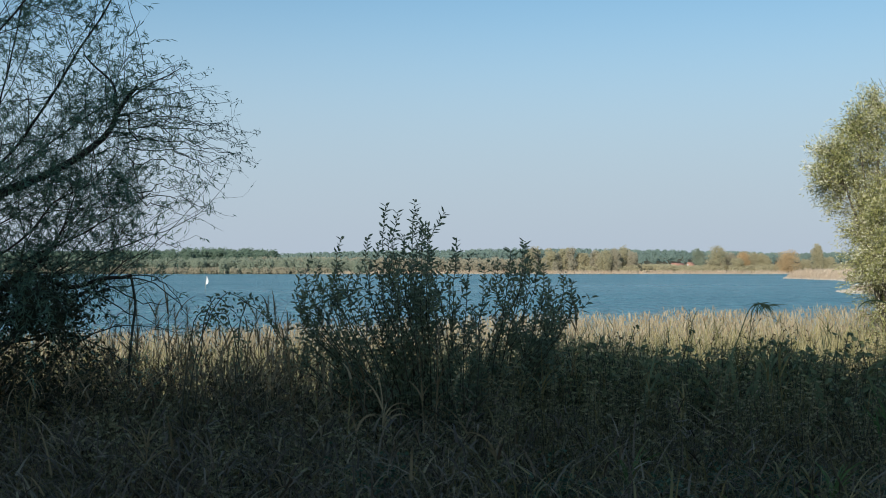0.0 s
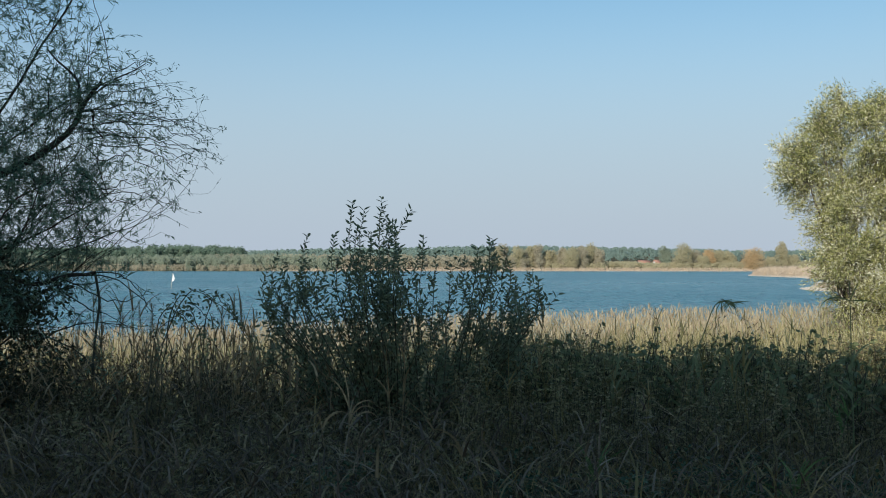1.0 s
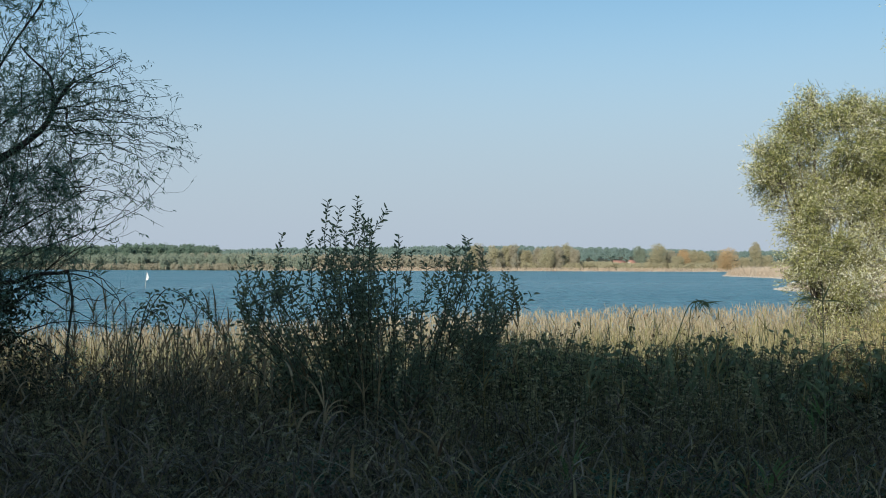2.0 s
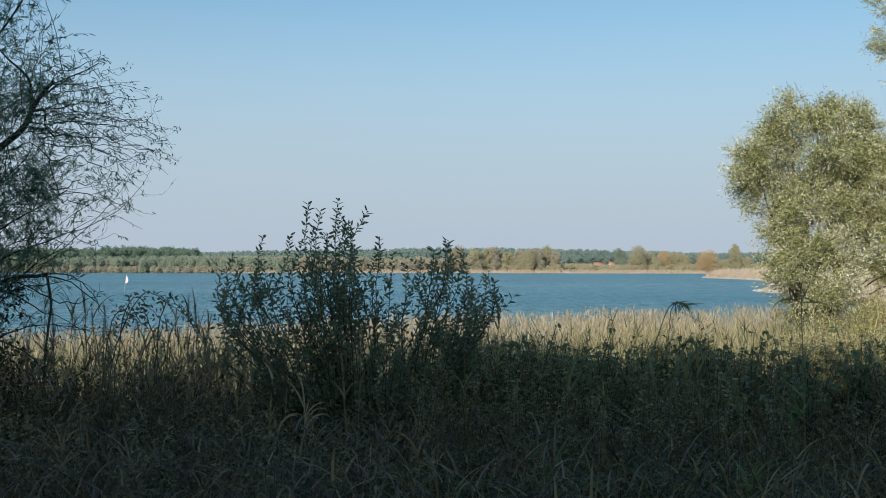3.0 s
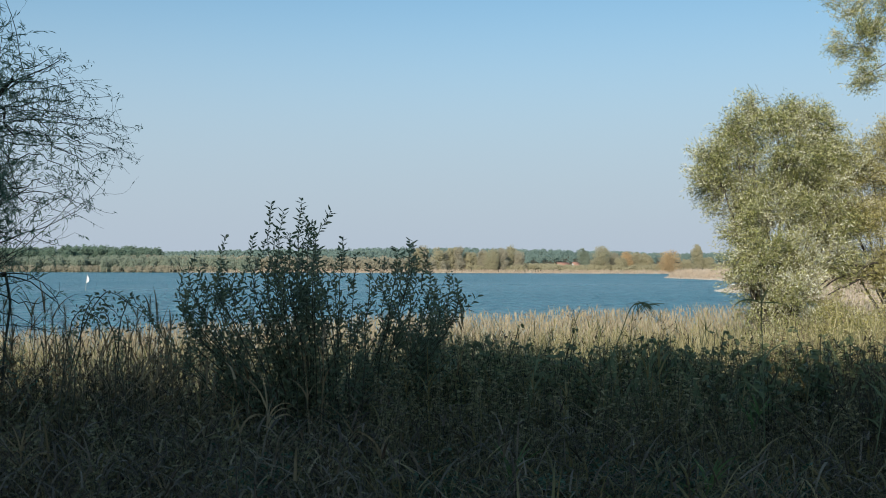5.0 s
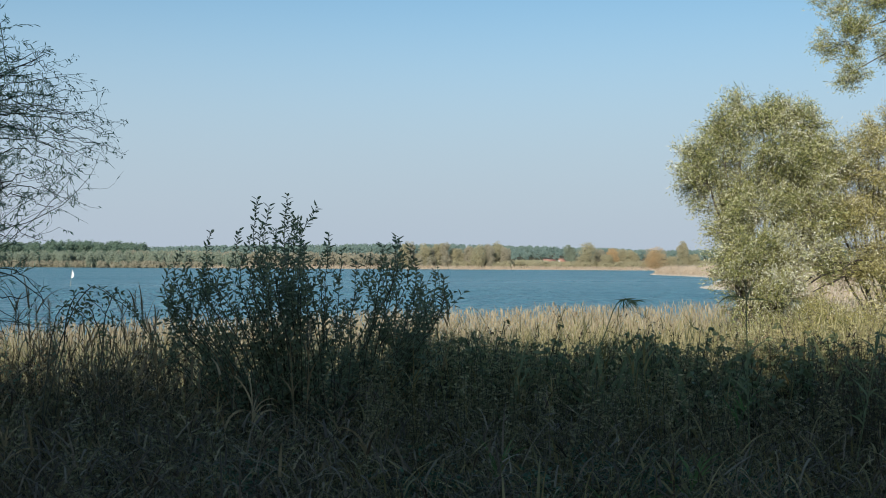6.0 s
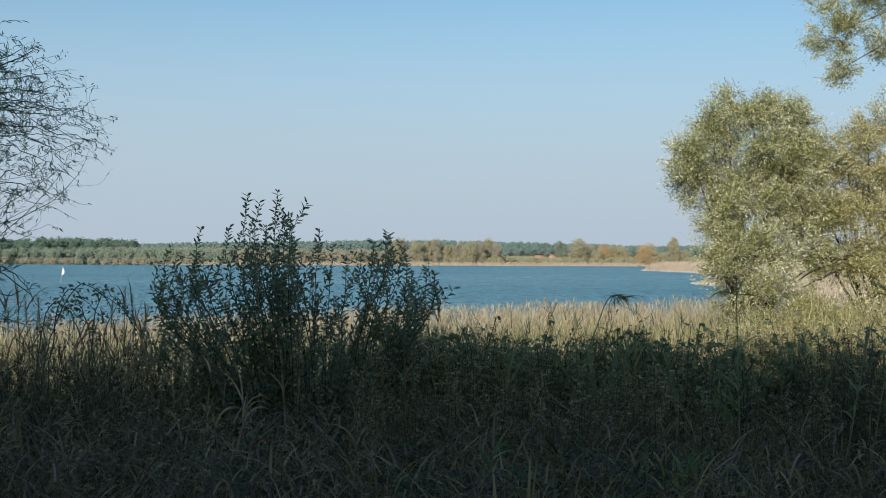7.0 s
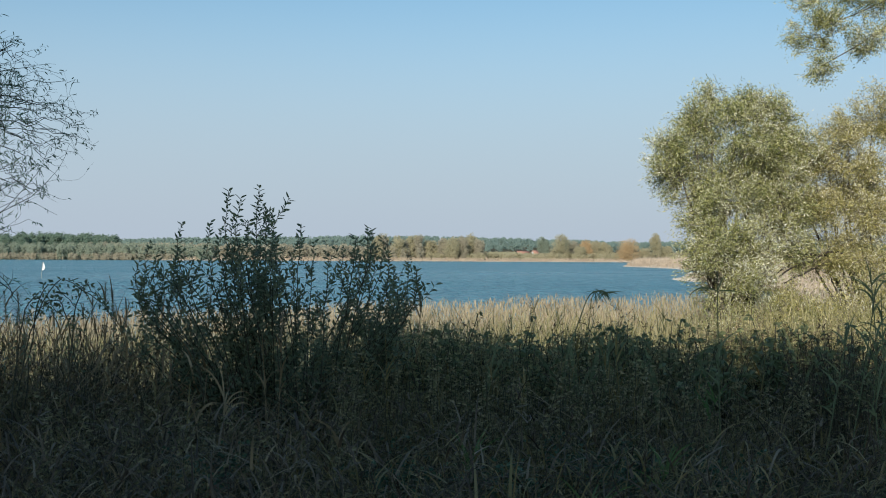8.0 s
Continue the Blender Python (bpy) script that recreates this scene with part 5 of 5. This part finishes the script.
def bramble(at, label, canes, seed):
    """Arching bramble canes (from, top, to: x, y, z from the foot) with small toothed leaves."""
    r = np.random.default_rng(seed)
    b = empty("bramble", at, label, "bramble")
    for a, t, e in canes:
        line = spline([a, ((a[0] + t[0]) / 2 - 0.02, a[1], a[2] + (t[2] - a[2]) * 0.7), t, ((t[0] + e[0]) / 2, e[1], t[2] - (t[2] - e[2]) * 0.35), e], 20)
        line[1:-1] += r.normal(size=(18, 3)) * 0.006
        c = part("cane", tubes([line], [np.linspace(0.006, 0.002, 20)], 0, 5), "stem", b)
        p, d = along(line[None], 80, 0.2, 1.0, r)
        ax = unit(r.normal(size=p.shape) + d * 0.3)
        p2 = p + ax * 0.03
        part("foliage", [leaves(p2, unit(ax + r.normal(size=p.shape) * 0.3), 0.040 * r.uniform(0.6, 1.2, len(p)), 0.018 * r.uniform(0.7, 1.2, len(p)), 0, 0.15, 0.2, r)], "sallow", c)


bramble((-1.75, 9.0, 0), "arching bramble canes against the water", [
    ((-0.35, 0, 0), (0.03, 0, 1.44), (0.45, 0, 1.20)), ((-0.25, 0.1, 0), (-0.08, 0.1, 1.40), (0.24, 0.1, 1.15)), ((-0.3, -0.1, 0), (-0.14, -0.1, 1.30), (0.2, 0, 1.05)),
    ((0.3, 0, 0), (0.05, 0, 1.28), (-0.28, 0, 1.12)), ((0.1, 0, 0), (0.20, 0.1, 1.40), (0.50, 0, 1.05))], 401)


def broad_plant(at, label, tall, n, size, seed, name="burdock"):
    """A plant with wide soft leaves that hang from leaning stalks."""
    r = np.random.default_rng(seed)
    b = empty(name, at, label, "plant", "broad-leaved plants")
    for i in range(n):
        ang, reach = r.uniform(0, 6.3), r.uniform(0.05, 0.3)
        tip = np.array([reach * math.cos(ang), reach * math.sin(ang), tall * r.uniform(0.65, 1.0)])
        line = spline([(0, 0, -0.03), tip * np.array([0.35, 0.35, 0.6]), tip], 7)
        st = part("stalk", tubes([line], [np.linspace(0.006, 0.003, 7)], 0, 4), "stem", b)
        k = 10
        pos = line[r.integers(3, 7, k)] + r.normal(size=(k, 3)) * 0.012
        turn = ang + r.normal(0, 1.1, k)
        ax = np.stack([np.cos(turn), np.sin(turn), r.uniform(-0.9, 0.35, k)], 1)
        for q in range(k):
            part("leaf", [leaves(pos[q:q + 1], ax[q:q + 1], size * r.uniform(0.7, 1.2), size * 0.55, 0, 0.18, 0.45, r)], "dock", st)


for i, (x, y, h) in enumerate([(0.95, 10.2, 1.02), (1.25, 10.4, 1.0), (1.55, 10.1, 1.02), (1.75, 10.5, 0.98), (2.15, 10.2, 0.98), (2.9, 9.6, 1.06), (3.2, 9.9, 1.0), (3.6, 9.7, 0.95), (3.9, 10.2, 1.0), (4.3, 10.0, 1.0), (4.55, 10.4, 1.02), (4.9, 10.1, 0.95), (3.3, 9.0, 0.85), (3.6, 9.1, 0.93), (4.1, 9.3, 0.97), (4.7, 9.6, 0.98), (5.0, 9.3, 0.93), (2.0, 9.6, 0.98), (2.5, 9.9, 1.0)]):
    broad_plant((x, y, 0), "dark broad-leaved plant at the edge of the shade", h - 0.02, 12, 0.072, 410 + i)


def ribbon(start, heading, length, width, bend, lean, segs=9):
    """One long leaf turned broadside to the camera's view: a tapering strip folded along its middle."""
    out = np.array([math.cos(heading), math.sin(heading), 0.0])
    p, pts = np.array(start, float), []
    for i in range(segs + 1):
        pts.append(p)
        a = lean + bend * (i / segs) ** 1.5
        p = p + (out * math.sin(a) + np.array([0, 0, math.cos(a)])) * length / segs
    pts = np.array(pts)
    side = unit(np.cross(np.gradient(pts, axis=0), np.array([0.25, 1.0, 0.1])))
    f = np.linspace(0, 1, segs + 1)
    w = (width * 0.5 * np.minimum(1, 0.45 + 3 * f) * (1 - f ** 2.2))[:, None] + 0.0004
    back = np.array([0, 0.25, 0]) * w
    v = np.stack([pts - side * w - back, pts, pts + side * w - back], 1).reshape(-1, 3)
    b = np.arange(segs)[:, None] * 3
    return v, np.concatenate([b + np.array([0, 1, 4, 3]), b + np.array([1, 2, 5, 4])]), 0


def cane_reed(at, label, stem, blades_at, seed, mat="grass"):
    """A single tall reed: its stem and each leaf (height share, heading, length, width, bend, lean)."""
    r = np.random.default_rng(seed)
    t = empty("tall_reed", at, label, "reed", "tall reeds at the edge of the shade")
    line = spline(stem, 14)
    part("stem", tubes([line], [np.linspace(0.0055, 0.003, 14)], 0, 6), mat, t)
    for share, heading, ln, wd, bend, lean in blades_at:
        p = line[int(share * 13)][None]
        part("leaf", [ribbon(p[0], heading, ln, wd, bend, lean)], mat, t)


cane_reed((2.91, 7.5, 0), "tall dark reed with a leaf bent flat over", [(0.04, 0, 0), (0.02, 0, 0.7), (0, 0, 1.55)],
          [(0.97, 3.1, 0.24, 0.011, 1.9, 1.2), (0.97, 0.1, 0.22, 0.010, 0.6, 1.5), (0.99, 0.3, 0.15, 0.010, 0.2, 0.45), (0.6, 2.9, 0.24, 0.012, 1.4, 0.5), (0.7, 0.2, 0.24, 0.012, 1.2, 0.6)], 431, "dock")
mop = np.random.default_rng(436)
cane_reed((2.60, 9.6, 0.12), "dark leaning reed with a nodding head of hanging leaves", [(-0.36, 0, 0.5), (-0.16, 0, 0.86), (-0.04, 0, 1.17), (0.05, 0, 1.235), (0.14, 0, 1.21)],
          [(mop.uniform(0.74, 1.0), mop.choice([0.1, 0.2, 3.0]) + mop.normal(0, 0.7), mop.uniform(0.08, 0.18), 0.0065, mop.uniform(0.2, 0.7), mop.uniform(1.3, 2.7)) for _ in range(28)], 432, "dock")
for i, (x, y, h, w) in enumerate([(2.40, 9.4, 1.16, 0.042), (2.52, 9.45, 1.28, 0.046), (2.30, 9.5, 1.10, 0.038), (3.55, 9.3, 1.12, 0.038), (3.7, 9.4, 1.02, 0.04), (1.6, 9.4, 1.1, 0.03), (4.4, 9.5, 1.18, 0.036), (3.05, 9.2, 1.0, 0.04), (2.62, 9.4, 1.18, 0.036), (2.78, 9.45, 1.05, 0.040)]):
    q = np.random.default_rng(470 + i)
    cane_reed((x, y, 0), "broad green sword-shaped leaves standing in shade", [(0, 0, 0), (0.01, 0, h * 0.2), (0.02, 0, h * 0.45)],
              [(0.98, q.choice([0.1, 3.0]), h * q.uniform(0.45, 0.6), w, q.uniform(0.05, 0.5), q.uniform(0.05, 0.25)), (0.8, q.choice([0.1, 3.0]), h * q.uniform(0.4, 0.6), w * 0.9, q.uniform(0.3, 1.4), q.uniform(0.1, 0.4)), (0.6, 3.0, h * 0.5, w * 0.8, 1.2, 0.5)], 480 + i, "dock")
broad_plant((2.88, 9.5, 0), "dark leafy herb stalks against the reeds", 1.22, 3, 0.06, 437, "herb_stalk")
broad_plant((1.92, 9.7, 0), "dark leafy herb stalks against the reeds", 1.24, 2, 0.05, 438, "herb_stalk")
for i, (x, h) in enumerate([(1.15, 1.15), (2.2, 1.1), (3.35, 1.16), (3.8, 1.12), (4.25, 1.2), (4.62, 1.12), (2.75, 1.2), (3.1, 1.08)]):
    broad_plant((x, 9.6 + 0.13 * (i % 4), 0), "leafy herb stalks risen over the undergrowth", h - 0.02, 5, 0.06, 500 + i, "herb_stalk")
for i, (x, y, h) in enumerate([(4.05, 8.0, 1.12), (4.28, 8.2, 1.18), (4.5, 8.0, 1.10), (4.7, 8.3, 1.16)]):
    broad_plant((x, y, 0), "dark tangled herb stalks beside the tall reeds", h, 7, 0.05, 520 + i, "herb_stalk")
broad_plant((1.45, 9.8, 0), "dark leafy herb stalks against the reeds", 1.18, 2, 0.045, 439, "herb_stalk")
for i, (x, y, h) in enumerate([(3.82, 7.5, 1.22), (3.98, 7.4, 1.50), (4.08, 7.5, 1.58), (4.16, 7.6, 1.40), (4.27, 7.5, 1.52), (4.40, 7.4, 1.60), (4.05, 7.3, 1.25)]):
    q = np.random.default_rng(440 + i)
    cane_reed((x, y, 0), "tall dark reed with drooping sword-like leaves", [(q.normal(-0.1, 0.08), 0, 0), (q.normal(-0.04, 0.05), 0, h * 0.5), (q.normal(0, 0.03), 0, h)],
              [(q.uniform(0.45, 1.0), q.choice([0.2, 2.9]) + q.normal(0, 0.5), q.uniform(0.14, 0.30), q.uniform(0.009, 0.016), q.uniform(0.4, 2.4), q.uniform(0.1, 0.8)) for _ in range(8)], 450 + i, "dock")


for i, (x, y, top, n, mat, label) in enumerate([
        (-0.43, 8.3, 0.66, 6, "straw", "pale withered reed whose blades hang bent over"), (-0.62, 8.1, 0.55, 4, "straw", "pale withered reed whose blades hang bent over"), (0.35, 7.6, 0.45, 4, "straw", "pale withered reed whose blades hang bent over"),
        (1.2, 7.3, 0.34, 9, "fresh", "fresh green sword-leaved tuft low in the shade"), (2.35, 6.9, 0.32, 9, "fresh", "fresh green sword-leaved tuft low in the shade"), (1.75, 6.4, 0.22, 8, "fresh", "fresh green sword-leaved tuft low in the shade"),
        (3.1, 8.2, 0.60, 10, "fresh", "fresh green sword-leaved tuft low in the shade"), (-1.9, 7.4, 0.5, 9, "straw", "pale withered reed whose blades hang bent over"), (-0.2, 6.3, 0.25, 8, "straw", "pale withered reed whose blades hang bent over")]):
    q = np.random.default_rng(600 + i)
    wilt = 1.0 if mat == "straw" else 0.45
    cane_reed((x, y, 0), label, [(0, 0, 0), (q.normal(0, 0.02), 0, top * 0.6), (q.normal(0, 0.05), 0, top)],
              [(q.uniform(0.6, 1.0), q.choice([0.1, 3.0]) + q.normal(0, 0.6), q.uniform(0.16, 0.34), q.uniform(0.008, 0.016), q.uniform(0.8, 2.4) * wilt, q.uniform(0.1, 0.7)) for _ in range(n)], 620 + i, mat)


# ---- unseen trees added behind the camera to cast the bank's shade ----
def shade_tree(seed, tall, wide_m):
    r = np.random.default_rng(seed)
    t = empty("alder", (0, 0, 0), "unseen alder added behind the camera to shade the bank", "tree", "trees behind the bank")
    trunk = spline([(0, 0, -0.3), (0.15, 0, tall * 0.4), (0, 0.1, tall * 0.9)], 9)
    part("trunk", tubes([trunk], [np.linspace(0.22, 0.04, 9)], 0, 8), "bark", t, smooth=True)
    P = crown_points(7500, tall, wide_m, 26, r)
    part("crown", [chips(P, 0.49 * r.uniform(0.6, 1.4, len(P)), 0, 0.7, r)], "alder_leaf", t)
    return t


kinds = [shade_tree(300 + i, 12.0, 6.5) for i in range(3)]
# places and scales chosen tree by tree to set where the shade ends
spots = [(-6.0, -8, 0.93), (-3.3, -7.5, 0.76), (-2.1, -7.6, 0.73), (-8.2, -9, 1.0), (-10.4, -8, 1.22), (-14.2, -9, 0.93), (-17.2, -8, 0.88), (-20.4, -9, 0.95), (-24, -9, 1.0), (-28, -10, 1.0)]
for i, (x, y, s) in enumerate(spots):
    m = pose(x, y, 0, 0, 0, 40.0 * i)
    o = kinds[i] if i < 3 else copy_thing(kinds[i % 3], m)
    o.matrix_basis = m
    o.scale = (s if i != 0 else 0.9, s, s)  # first crown narrowed to shape the shade's edge
